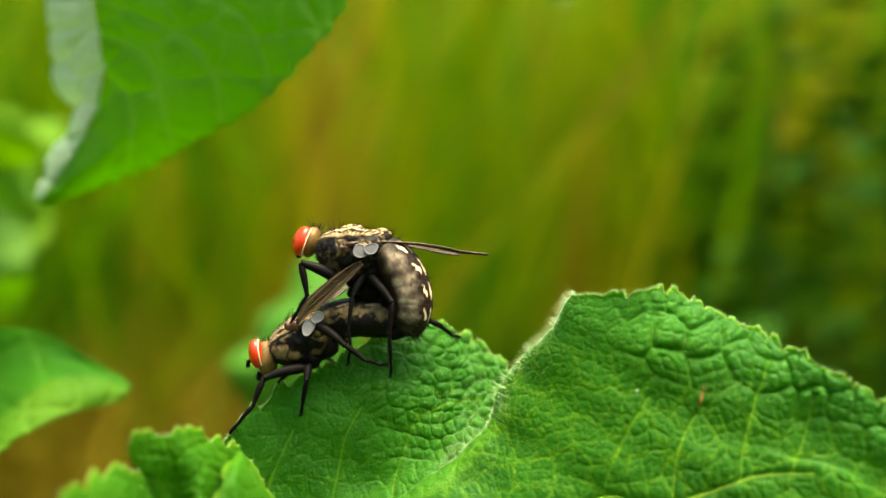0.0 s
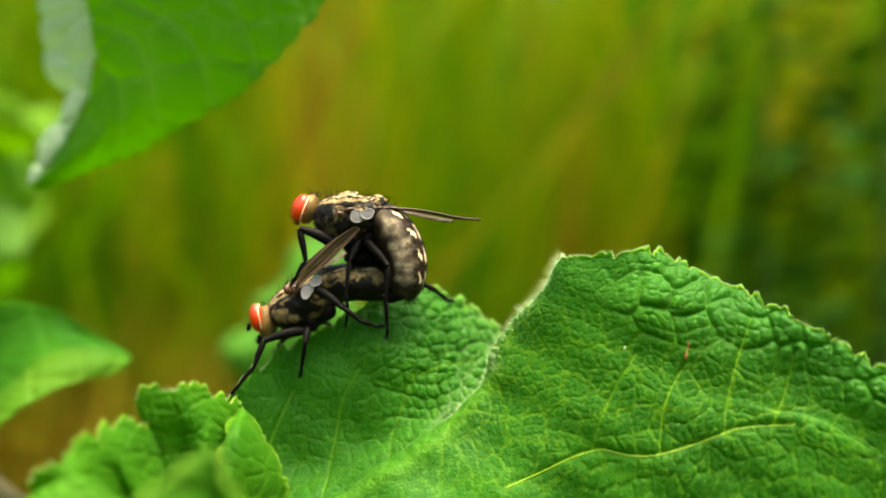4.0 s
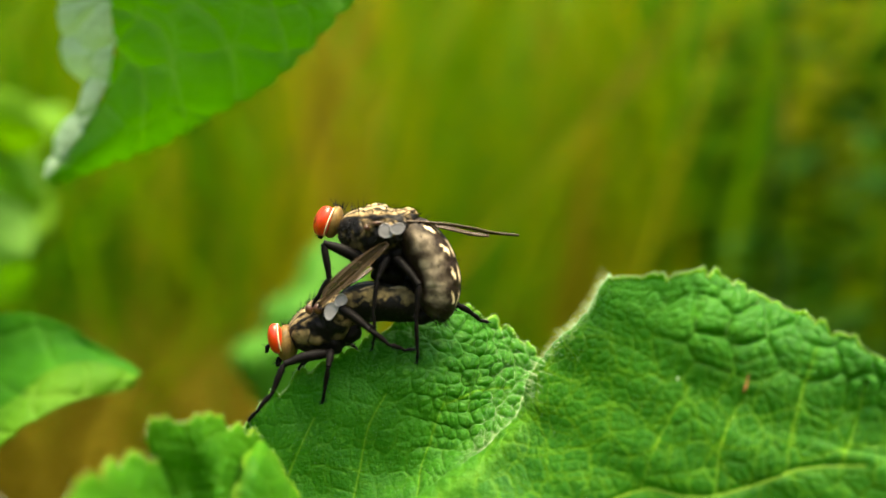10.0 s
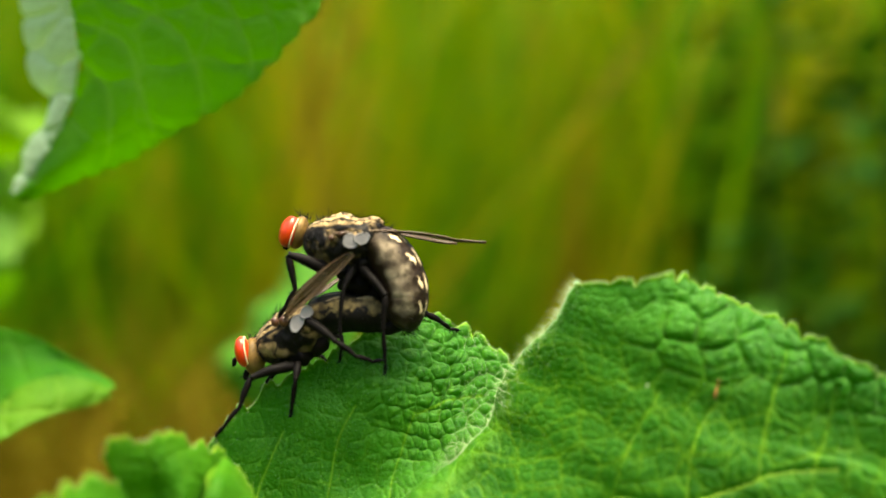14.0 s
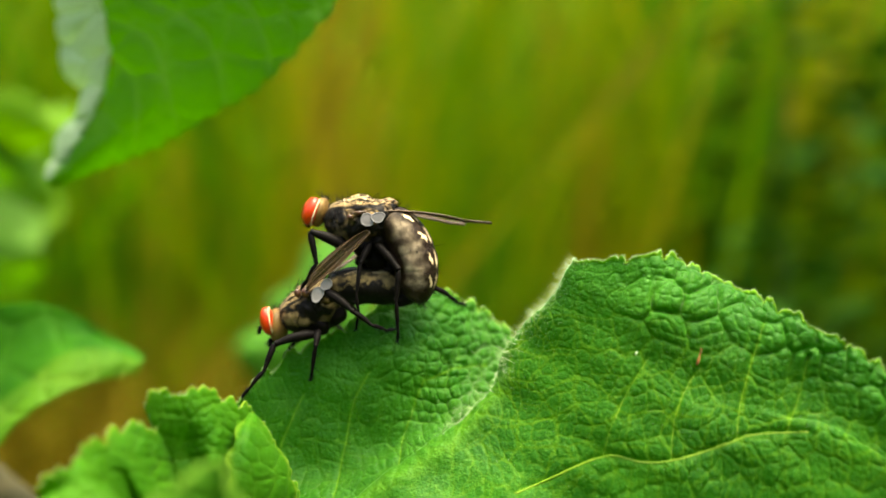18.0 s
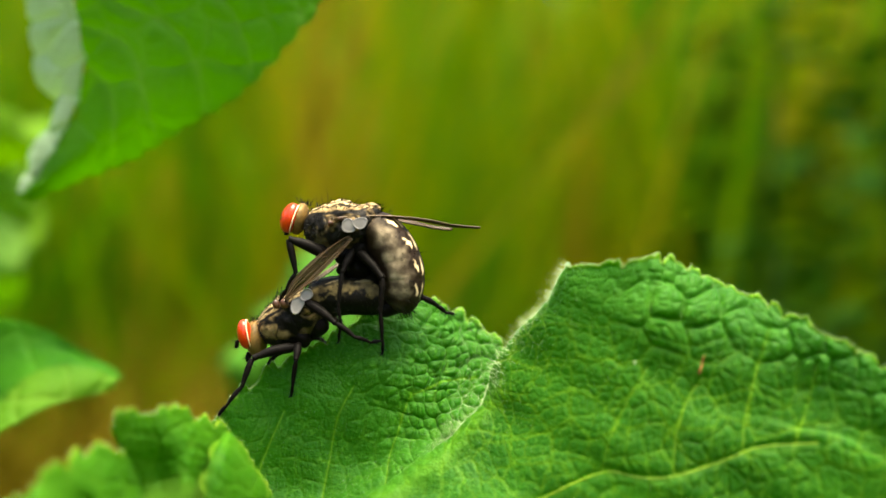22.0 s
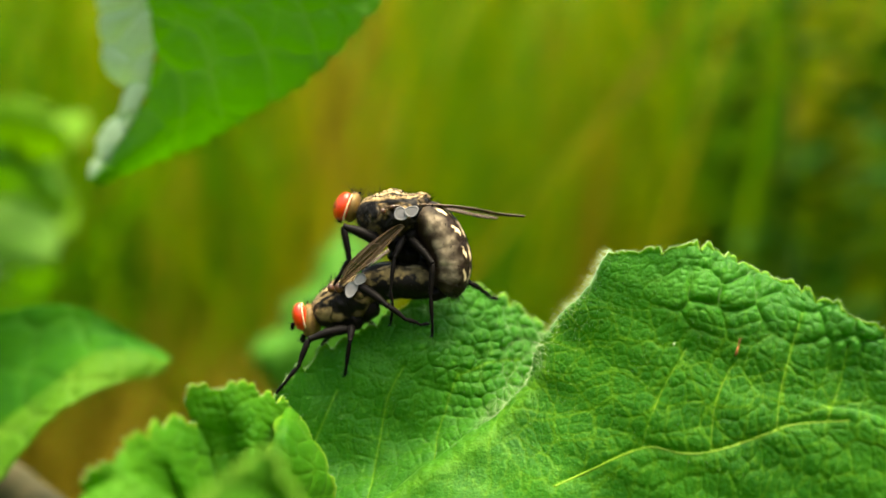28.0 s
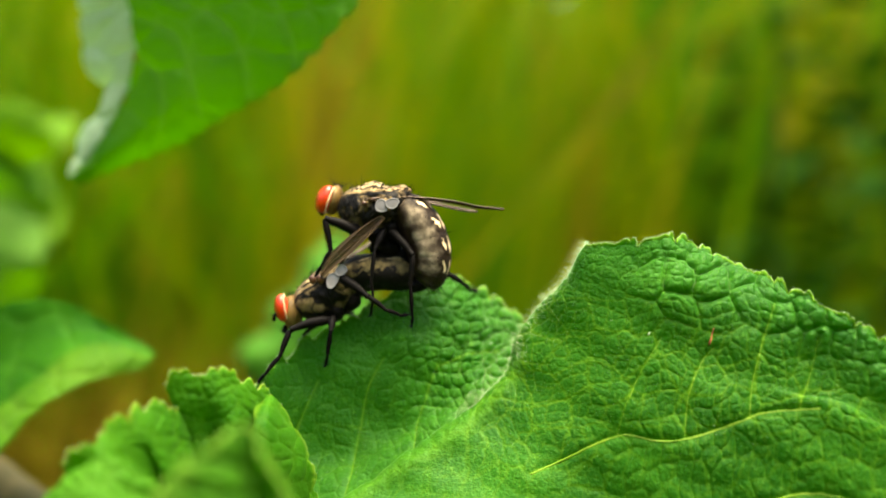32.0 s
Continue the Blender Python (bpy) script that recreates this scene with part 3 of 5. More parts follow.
    d2 = np.where(right, dr2, dl)
    near_vein = np.clip(np.minimum(d1, d2) / 0.45, 0, 1)
    # three sizes of quilting: blisters below the far rim, pillows between the side veins, a fine net everywhere
    blister, knob, net, _ = crinkle(s, 72.0, 2.3, 0.85, 4.0)
    pillow, small, net3, net2 = crinkle(s, 72.0, 1.25, 0.58, 21.0, 0.8)
    rimward = np.clip(1.9 - v, 0, 1) * np.clip((u - 10.6) / 1.0, 0, 1)
    lumps = np.clip(0.85 + 0.5 * np.sin(x * 0.55 - 0.6) * np.sin(z * 0.7 + 0.4), 0.25, 1.2)
    crumpled = np.clip((u - 3.4) / 2.0, 0, 1) * (1 - wr) * np.clip(2.6 - v, 0.25, 1)
    below = np.clip((v - 2.4) / 0.7, 0, 1) * wr
    edge_in = np.clip(v / 0.25, 0.3, 1)
    h = 0.50 * rimward * lumps * blister * near_vein * edge_in
    h = h + (0.06 + 0.01 * wr + 0.12 * crumpled + 0.03 * below - 0.06 * rimward) * (1 - 0.7 * np.exp(-((u - 9.9) / 0.7) ** 2)) * pillow * near_vein * edge_in
    h = h + (0.02 + 0.05 * crumpled + 0.02 * wr) * small
    h = h + crumpled * (0.22 * blister + 0.26 * knob) + 0.10 * rimward * knob - 0.10 * np.exp(-(d1 / 0.3) ** 2) - 0.08 * np.exp(-(d2 / 0.2) ** 2) + 0.30 * np.exp(-(mid / 0.75) ** 2)
    h = h + 0.16 * np.sin(x * 0.9 + 0.6 * z) * np.sin(z * 0.8 + 1)
    h = h + 0.10 * np.exp(-(v / 0.09) ** 2)
    s.raise_by(h)
    open_face = np.clip(v - 0.5, 0, 1) * (0.25 + 0.75 * wr) * (1 - 0.5 * rimward) * np.clip(1 - 0.75 * (v - 2.6), 0.2, 1)
    # veins, and as last term the lit glow of the rim, painted in vein colour
    s.vein_rimlight = np.clip(0.8 * np.exp(-(d1 / 0.09) ** 2) + 0.6 * np.exp(-(d2 / 0.07) ** 2) + open_face * (0.45 * net + 0.45 * net3 + 0.30 * net2) + 0.16 * np.exp(-(mid / 0.5) ** 2)
                     + (0.4 + 0.6 * np.clip((u - 3.5) / 2, 0, 1)) * np.exp(-(v / 0.05) ** 2), 0, 1)
    return s


MIDRIB = [(4.38, -11.21), (1.93, -14.24), (-1.59, -17.07), (-5.44, -19.41), (-9.21, -21.86), (-14.50, -25.26)]
VEINS_RIGHT = [[(4.57, -19.14), (6.65, -18.28), (10.65, -16.58), (13.06, -16.95), (15.33, -16.95), (18.54, -16.01), (20.99, -15.18), (24.77, -14.99)],
               [(8.53, -26.77), (12.31, -24.32), (17.97, -22.24), (23.45, -20.92), (27.04, -21.48)],
               [(10.65, -16.58), (11.37, -14.31), (12.31, -12.23), (13.82, -9.78)],
               [(15.33, -16.95), (15.63, -13.93), (16.54, -11.67), (17.41, -10.53)],
               [(19.86, -15.44), (20.16, -12.80), (20.99, -9.78), (21.75, -7.51)],
               [(23.26, -15.07), (24.20, -12.42), (24.77, -9.78)]]
VEINS_LEFT = [[(-3.55, -18.09), (-3.17, -15.44), (-2.49, -13.18), (-1.85, -11.10)],
              [(-8.46, -21.11), (-7.33, -16.58), (-6.57, -12.80), (-5.44, -10.53)],
              [(-12.61, -19.60), (-11.48, -15.44), (-9.97, -12.05)],
              [(-1.59, -11.10), (0.60, -10.35), (2.49, -10.23)]]

sheet = main_leaf()
blade = leaf("leaf", sheet, LEAF, plant, PLANT, "broad crinkled bright green leaf with scalloped rim", 0.16)


def vein_part(sheet, line, depth, parent, base, r0, r1, first=0, lift=0.09):
    pts = sheet.nearest(spread(line, 60), depth, first)
    pts[1:-1] = (pts[:-2] + pts[1:-1] + pts[2:]) / 3
    pts[:, 1] -= lift
    n = len(pts)
    v, f = tube(pts, np.linspace(r0, r1, n), 6)
    part("side_vein", (mm(v), f), VEIN, parent, base)


half = int(860 * 8.7 / 17)
for i, line in enumerate(VEINS_RIGHT):
    vein_part(sheet, line, 72.0, blade, PLANT, 0.06 if i < 2 else 0.016, 0.042 if i < 2 else 0.006, half)
for line in VEINS_LEFT[:3]:
    vein_part(sheet, line, 72.0, blade, PLANT, 0.014, 0.006, 0, 0.02)


def leaf_down(sheet, count_rim, count_face, parent, base, seed, fold=None):
    """Short pale hairs on the rim and the face."""
    rng = np.random.default_rng(seed)
    nrm = sheet.normals()
    roots, ways, lens = [], [], []
    out = sheet.p[0] - sheet.p[4]
    out /= np.linalg.norm(out, axis=1)[:, None]
    for _ in range(count_rim):
        i, j = rng.integers(0, sheet.nu), int(abs(rng.normal(0, 5)))
        roots.append(sheet.p[j, i])
        ways.append(out[i] * rng.uniform(0.5, 1.2) + nrm[j, i] * rng.normal(0.2, 0.6) + rng.normal(0, 0.35, 3))
        lens.append(rng.uniform(0.06, 0.26))
    for _ in range(count_face):
        i, j = rng.integers(0, sheet.nu), rng.integers(0, int(sheet.nv * 0.8))
        roots.append(sheet.p[j, i])
        ways.append(nrm[j, i] + rng.normal(0, 0.5, 3))
        lens.append(rng.uniform(0.06, 0.17))
    if fold:
        a, b = fold
        for _ in range(520):
            i = int((rng.normal(a + 0.04, 0.24)) / 17 * (sheet.nu - 1))
            j = int(rng.uniform(0, b) * sheet.nv)
            roots.append(sheet.p[j, i])
            ways.append(np.array((-0.9, rng.normal(-0.1, 0.3), rng.uniform(0.0, 0.9))) + rng.normal(0, 0.3, 3))
            lens.append(rng.uniform(0.25, 0.9))
        for _ in range(12000):
            i = int(rng.uniform(a - 3.4, a - 0.3) / 17 * (sheet.nu - 1))
            j = int(rng.uniform(0, 0.85) * sheet.nv)
            roots.append(sheet.p[j, i])
            ways.append(nrm[j, i] + rng.normal(0, 0.6, 3))
            lens.append(rng.uniform(0.12, 0.34))
    v, f = hairs(roots, ways, lens, 0.007, rng)
    part("leaf_hair", (mm(v), f), DOWN, parent, base, "fine pale down", smooth=False, kind="stuff")


leaf_down(sheet, 9000, 60000, blade, PLANT, 3, (9.1, 0.66))


def scar():
    pts = sheet.nearest(spread([(17.48, -9.14), (17.33, -9.67), (17.07, -10.38)], 8), 72.0, half)
    pts[:, 1] -= 0.05
    v, f = tube(pts, [0.03, 0.06, 0.08, 0.06, 0.07, 0.09, 0.10, 0.03], 6)
    part("scar", (mm(v), f), SCAR, blade, PLANT, "small rust-brown dry scar")
    drop = sheet.nearest([(12.95, -9.48)], 72.0, half)[0] - (0, 0.08, 0)
    v, f = ellipsoid(drop, (0.09, 0.05, 0.14), -20, 12, 8)
    part("fleck", (mm(v), f), DOWN, blade, PLANT, "tiny white fleck")


scar()


# young leaf with a curled ruffled rim, in front of the big one
def young_leaf():
    edge = [(-9.97, 72.00, -25.64), (-10.53, 72.00, -20.35), (-11.10, 72.00, -17.90), (-12.36, 71.00, -15.23), (-13.18, 70.00, -13.40), (-14.37, 67.50, -12.18), (-15.53, 65.50, -11.34), (-16.88, 64.50, -11.06), (-18.38, 63.50, -11.62),
            (-17.93, 65.50, -13.43), (-18.11, 63.00, -13.12), (-19.00, 61.00, -12.83), (-19.76, 58.50, -13.16), (-20.86, 57.00, -13.96), (-22.09, 57.00, -15.07), (-22.63, 58.00, -17.00), (-22.40, 59.00, -19.46), (-21.84, 60.00, -21.68)]
    root = np.array((-14.76, 62.00, -25.65))
    e = np.array(edge)
    wob = np.array([0, .2, 0, -1.2, .9, -1.6, .5, 1.8, 2.2, 4.2, 1.2, -1.4, 1.3, -1.2, 1.6, 2.8, .6, 0])[:, None] * np.array((0, 1, 0))
    l1 = e + (root - e) * 0.10 + wob * 0.4 + (0, -0.3, 0)
    l2 = e + (root - e) * 0.30 + wob * 0.8 + (0, 0.3, 0)
    l3 = e + (root - e) * 0.65 + wob * 0.4 + (0, 0.6, 0)
    l4 = e + (root - e) * 0.97
    s = Sheet([e, l1, l2, l3, l4], 340, 150, 1.1)
    arc = np.concatenate(([0], np.cumsum(np.linalg.norm(np.diff(s.p[0], axis=0), axis=1))))
    tooth = (np.abs(np.sin(np.pi * (arc / 2.5 + 0.25 * np.sin(arc * 0.8)))) ** 0.6 - 0.5) * 1.0 + (np.abs(np.sin(np.pi * arc / 0.83)) ** 0.7 - 0.5) * 0.4
    out = s.p[0] - s.p[6]
    out /= np.linalg.norm(out, axis=1)[:, None]
    v = s.v[:, None]
    s.p = s.p + (tooth[None] * np.clip(1 - v / 0.8, 0, 1) ** 2)[..., None] * out[None]
    big, small, net, net2 = crinkle(s, 64.0, 1.5, 0.6, 9.0)
    s.raise_by(0.09 * big + 0.06 * small)
    # faint vein net; the rim's bright glow is painted with it
    s.vein_rimlight = np.clip(0.08 * net + 0.06 * net2 + 0.7 * np.exp(-(v / 0.05) ** 2), 0, 1) * np.ones_like(s.vein_rimlight)
    return s


sheet_y = young_leaf()
young = leaf("leaf", sheet_y, LEAF_YOUNG, plant, PLANT, "young leaf with curled ruffled rim", 0.16)
leaf_down(sheet_y, 2000, 1200, young, PLANT, 5)


def simple_leaf(lines, nu, nv, depth, coarse, fine, amp, seed, teeth=0.0, veins=(), mid=None, crowd=1.0):
    s = Sheet(lines, nu, nv, crowd)
    v = s.v[:, None] / (len(lines) - 1)
    arc = np.concatenate(([0], np.cumsum(np.linalg.norm(np.diff(s.p[-1], axis=0), axis=1))))
    if teeth:
        for row, sign in ((0, 0), (-1, 1)):
            out = s.p[row] - s.p[5 if row == 0 else -6]
            out /= np.linalg.norm(out, axis=1)[:, None] + 1e-9
            t = (np.abs(np.sin(np.pi * arc / 2.4)) ** 0.7 - 0.5) * teeth
            fade = np.clip(1 - np.abs(v - sign) / 0.12, 0, 1) ** 2
            s.p = s.p + (t[None] * fade)[..., None] * out[None]
    big, small, net, net2 = crinkle(s, depth, coarse, fine, seed)
    x, z = s.flat(depth)
    d = np.full(x.shape, 9.0)
    for l in veins:
        d = np.minimum(d, to_line(x, z, spread(l, 16)))
    h = amp * big * np.clip(d / 0.8, 0.2, 1) + amp * 0.25 * small - amp * 0.35 * np.exp(-(d / 0.5) ** 2)
    s.raise_by(h)
    s.vein_rimlight = np.clip(0.40 * np.exp(-(d / 0.26) ** 2) + 0.25 * net + 0.1 * net2, 0, 1)
    return s


# pale underside of the lowest lobe
pale_lobe = simple_leaf([[(-21.64, 54.00, -20.36), (-22.84, 55.00, -18.58), (-22.92, 55.60, -16.88), (-22.28, 56.20, -15.94), (-21.39, 56.50, -15.44)], [(-18.91, 53.50, -20.17), (-19.73, 54.60, -18.44), (-20.16, 55.40, -16.82), (-20.31, 56.20, -15.59), (-20.14, 56.80, -14.80)],
                         [(-15.98, 54.50, -20.55), (-16.11, 54.00, -18.24), (-17.25, 57.50, -17.91), (-17.76, 57.50, -16.71), (-18.63, 57.40, -15.68)]], 90, 70, 56.0, 1.1, 0.6, 0.10, 14.0, 0.5)
leaf("leaf", pale_lobe, LEAF_MINT, plant, PLANT, "pale green turned-over lobe", 0.16)

# the lobe that hangs down beside it
curl = simple_leaf([[(-13.16, 69.0, -13.2), (-13.41, 66.5, -13.97), (-13.69, 65.5, -15.34), (-13.56, 65.0, -17.1), (-13.46, 65.0, -20.5)], [(-13.05, 69.0, -13.1), (-12.77, 66.6, -14.0), (-12.43, 65.9, -15.6), (-12.2, 65.9, -17.4), (-12.06, 66.0, -20.8)], [(-12.9, 69.0, -13.1), (-11.98, 69.0, -14.5), (-11.03, 69.0, -16.1), (-10.35, 69.0, -18.2), (-10.49, 69.0, -21.0)]], 110, 70, 67.0, 1.3, 0.6, 0.07, 27.0, 0.7)
# outer rim and ridge painted paler, as catching light
curl.vein_rimlight = np.clip(0.35 * curl.vein_rimlight + 0.5 * np.exp(-((2 - curl.v) / 0.05) ** 2)[:, None] + 0.3 * np.exp(-(curl.v / 0.15) ** 2)[:, None], 0, 1)
leaf("leaf", curl, LEAF_YOUNG, plant, PLANT, "curled hanging lobe with scalloped rim", 0.16)

# blurred lobe close before the camera
front = Sheet([[(-15.95, 42.60, -18.52), (-13.95, 44.40, -13.95), (-11.77, 46.00, -12.16), (-10.68, 46.50, -11.34)], [(-11.55, 44.60, -20.56), (-11.24, 46.00, -15.41), (-10.82, 46.70, -12.91), (-10.56, 46.70, -11.44)],
               [(-9.38, 46.60, -21.48), (-9.55, 47.20, -15.82), (-10.05, 47.20, -13.09), (-10.38, 46.70, -11.46)], [(-6.72, 43.60, -20.10), (-7.83, 45.00, -15.55), (-9.14, 46.00, -12.88), (-10.34, 46.50, -11.32)]], 60, 50)
bf, sf, nf, nf2 = crinkle(front, 49.0, 1.4, 0.6, 2.0)
front.raise_by(0.4 * bf + 0.1 * sf)
# pale-lit edges put into the colour beside the vein net
front.vein_rimlight = np.clip(0.3 * nf + 0.7 * np.exp(-((3 - np.abs(2 * front.v - 3)) / 0.5)[:, None] ** 2), 0, 1)
leaf("leaf", front, LEAF_MINT, plant, PLANT, "small folded leaf tip", 0.16)

# big hanging leaf with one half folded so that its pale side shows
UL_MID = [(-39.21, 105.00, 4.63), (-36.58, 103.50, 7.38), (-34.34, 102.00, 9.95), (-32.26, 100.50, 13.23), (-31.25, 99.00, 16.41), (-31.56, 98.00, 20.61), (-31.74, 97.00, 25.49), (-32.25, 97.00, 34.64)]
UL_LEFT = [(-39.32, 105.00, 4.90), (-39.62, 107.00, 7.35), (-38.16, 107.00, 10.38), (-35.68, 105.00, 13.27), (-38.20, 106.50, 16.25), (-38.47, 106.00, 20.07), (-38.49, 105.00, 25.38), (-39.04, 105.00, 36.40)]
UL_RIGHT = [(-38.77, 105.00, 4.46), (-33.98, 103.00, 5.89), (-27.38, 100.00, 7.81), (-22.08, 97.00, 10.07), (-16.89, 95.00, 12.50), (-11.90, 93.00, 16.87), (-8.64, 92.00, 21.28), (-6.47, 92.00, 32.37)]
ul_in = (np.array(UL_MID) + np.array(UL_RIGHT)) / 2 + (0, -1.2, 0)
ul_veins = [[(-31.81, 19.58), (-27.19, 17.53), (-25.65, 12.39), (-24.87, 9.30)], [(-31.45, 22.66), (-23.33, 19.07), (-21.02, 14.96), (-20.51, 11.61)], [(-31.04, 25.75), (-19.74, 22.15), (-16.91, 18.04), (-16.14, 14.96)],
            [(-31.14, 15.98), (-28.73, 13.41), (-28.73, 8.79), (-28.99, 7.25)], [(-31.14, 29.86), (-16.14, 25.75), (-12.54, 21.64), (-11.51, 19.58)]]
sheet_ul = simple_leaf([UL_MID, list(map(tuple, ul_in)), UL_RIGHT], 240, 150, 98.0, 5.0, 1.9, 0.26, 6.0, 0.5, ul_veins)
hanging = leaf("hanging_leaf", sheet_ul, LEAF_UPPER, plant, PLANT, "large drooping leaf, half of it folded to its pale side", 0.25)
sheet_uf = simple_leaf([UL_LEFT, list(map(tuple, (np.array(UL_LEFT) + np.array(UL_MID)) / 2 + (0, -0.8, 0))), UL_MID], 140, 50, 100.0, 3.4, 1.3, 0.5, 2.0)
leaf("folded_half", sheet_uf, LEAF_PALE, hanging, PLANT, "pale green underside", 0.25)

# pointed leaf; its lower lip has a lighter tint for the light through it
L_UP = [(-53.47, 108.00, -10.14), (-47.36, 107.00, -8.47), (-42.67, 106.50, -7.88), (-38.58, 106.00, -8.67), (-34.91, 105.00, -10.41), (-32.16, 105.00, -12.17), (-30.49, 104.00, -13.47)]
L_FOLD = [(-51.49, 104.00, -22.85), (-45.15, 102.00, -18.67), (-40.73, 101.00, -15.57), (-37.82, 101.00, -13.19), (-34.98, 102.00, -12.14), (-32.36, 103.00, -12.69), (-30.54, 104.00, -13.69)]
L_LOW = [(-47.53, 95.00, -27.85), (-43.04, 95.00, -22.87), (-39.22, 96.00, -18.07), (-36.51, 97.50, -16.16), (-34.13, 99.50, -15.08), (-31.77, 102.00, -14.66), (-30.65, 104.00, -14.13)]
sheet_l = simple_leaf([L_UP, list(map(tuple, (np.array(L_UP) + np.array(L_FOLD)) / 2 + (0, 1.5, 0))), L_FOLD], 110, 70, 105.0, 5.0, 1.8, 0.18, 3.0)
pointed = leaf("pointed_leaf", sheet_l, LEAF_FAR, plant, PLANT, "pointed green leaf with a rolled lighter lip", 0.25)
sheet_ll = simple_leaf([L_FOLD, list(map(tuple, (np.array(L_FOLD) + np.array(L_LOW)) / 2 + (0, -0.6, 0))), L_LOW], 110, 40, 105.0, 4.0, 1.4, 0.22, 4.0)
leaf("rolled_lip", sheet_ll, LEAF_LIT_LIP, pointed, PLANT, "rolled lip, its green lightened as if lit through", 0.25)

# small bright leaf low beside the stem
tuft = simple_leaf([[(-37.58, 82.00, -29.20), (-34.58, 81.00, -26.38), (-31.63, 80.00, -24.71), (-28.55, 79.00, -24.82), (-27.09, 79.00, -26.27)], [(-36.25, 80.00, -30.16), (-33.10, 78.50, -27.34), (-30.43, 78.00, -25.93), (-28.18, 78.00, -25.65), (-27.03, 78.80, -26.41)],
                    [(-35.85, 81.00, -32.67), (-32.89, 80.00, -30.16), (-30.18, 79.50, -28.52), (-28.13, 79.00, -27.30), (-27.09, 79.00, -26.64)]], 70, 40, 80.0, 2.0, 0.9, 0.2, 17.0, 0.4)
leaf("leaf", tuft, LEAF_FAR, plant, PLANT, "small bright green leaf", 0.2)
part("petiole", rod([(10, 91.2, -90), (-20, 86, -48), (-36.69, 80.50, -30.14)], [0.8, 0.7, 0.6]), PETIOLE, plant, PLANT)

# stem and leaf stalks
part("stem", rod([(60, 92, -450), (40, 93, -200), (5, 91, -80), (-25.60, 88.00, -34.20), (-37.30, 101.00, -31.50), (-49.20, 111.00, -27.20), (-61.00, 113.60, -17.20), (-75, 104, 30), (-88, 110, 70), (-92, 112, 95)],
                 [3.2, 3.0, 2.8, 2.6, 2.6, 2.5, 2.2, 1.6, 1.1, 0.9], 14, 6), STEM, plant, PLANT, "ridged brownish stem")
part("petiole", rod([(-92, 112, 90), (-70, 106, 60), (-48, 99, 42), (-32.32, 97.20, 34.46)], [0.9, 0.8, 0.8, 0.7]), PETIOLE, plant, PLANT)
part("petiole", rod([(-66, 101, 18), (-64, 104, -6), (-52.26, 105.00, -16.46)], [0.9, 0.8, 0.7]), PETIOLE, plant, PLANT)
part("petiole", rod([(24, 92, -140), (4, 80, -50), (-5.29, 70.00, -35.20)], [1.2, 1.1, 0.9]), PETIOLE, plant, PLANT)
part("petiole", rod([(14, 91.5, -110), (-6, 78, -55), (-14.76, 62.00, -26.14), (-14.76, 62.00, -25.49)], [1.0, 0.9, 0.8, 0.7]), PETIOLE, plant, PLANT)
part("petiole", rod([(18, 91.5, -122), (-2, 66, -60), (-9.26, 44.80, -20.42)], [0.9, 0.8, 0.6]), PETIOLE, plant, PLANT)

# second plant, behind, out of focus
PLANT2 = mm([-60.0, 190.0, -450.0])
plant2 = thing("leafy_plant", PLANT2, "green leafy plant behind, soft and out of focus", "plant")
FAR = 1.4                        # how much further off the second plant stands than the lines below say


def off(*lines):
    return [[tuple(FAR * np.array(p)) for p in line] for line in lines]


B_L = [(-17.00, 158.00, 1.60), (-20.60, 156.00, -3.00), (-22.00, 154.00, -7.40), (-25.40, 152.00, -9.60), (-26.00, 150.00, -13.40), (-29.60, 148.00, -15.60), (-27.20, 148.00, -20.49), (-24.20, 150.00, -25.09)]
B_M = [(-16.90, 158.00, 0.60), (-18.20, 154.00, -4.20), (-18.93, 151.00, -8.00), (-20.60, 148.00, -10.80), (-22.40, 147.00, -14.20), (-25.40, 146.00, -16.77), (-25.20, 147.00, -20.35), (-23.13, 150.00, -25.88)]
B_R = [(-16.07, 158.00, 0.40), (-12.80, 156.00, -4.00), (-11.71, 155.00, -8.40), (-11.55, 153.50, -13.00), (-12.40, 153.00, -17.60), (-13.87, 152.00, -22.24), (-16.95, 151.00, -26.84), (-21.70, 151.00, -27.64)]
sheet_b = simple_leaf(off(B_L, B_M, B_R), 80, 60, 210.0, 7.0, 2.4, 0.6, 5.0, 2.0)
leaf("leaf", sheet_b, LEAF_COOL, plant2, PLANT2, "blue-green leaf behind the flies", 0.3)


def soft_leaf(centre, along, across, mat, seed, label):
    """A small pointed leaf of the second plant: its middle, half its length and half its width as vectors; millimetres."""
    c, l, w = np.array(centre, float), np.array(along, float), np.array(across, float)
    t = np.linspace(-1, 1, 7)
    wide = np.sqrt(np.clip(1 - np.abs(t) ** 2.2, 0, 1)) + 0.04
    rows = [[tuple(c + l * q + w * k * g + np.array((0, 2.0 * k * k - 3.0 * q * q, 0))) for q, g in zip(t, wide)] for k in (-1, -0.5, 0, 0.5, 1)]
    sh = simple_leaf(rows, 40, 34, c[1], 6.0, 2.2, 0.6, seed, 1.2)
    return leaf("leaf", sh, mat, plant2, PLANT2, label, 0.3)


soft_leaf((-90.96, 215.0, 22.65), (13.4, -4, -1.6), (-0.9, 3, -5.2), LEAF_BRIGHT, 31.0, "soft yellow-green leaf")
part("petiole", rod([(-148, 242, 0.6), (-119.5, 234, 12.6), (-103.0, 216.0, 24.1)], [1.0, 0.8, 0.6]), PETIOLE, plant2, PLANT2)
soft_leaf((-85.85, 225.0, 22.59), (5.8, 5, 2.7), (1.7, -4, -3.6), LEAF_BRIGHT, 38.0, "soft yellow-green leaf")
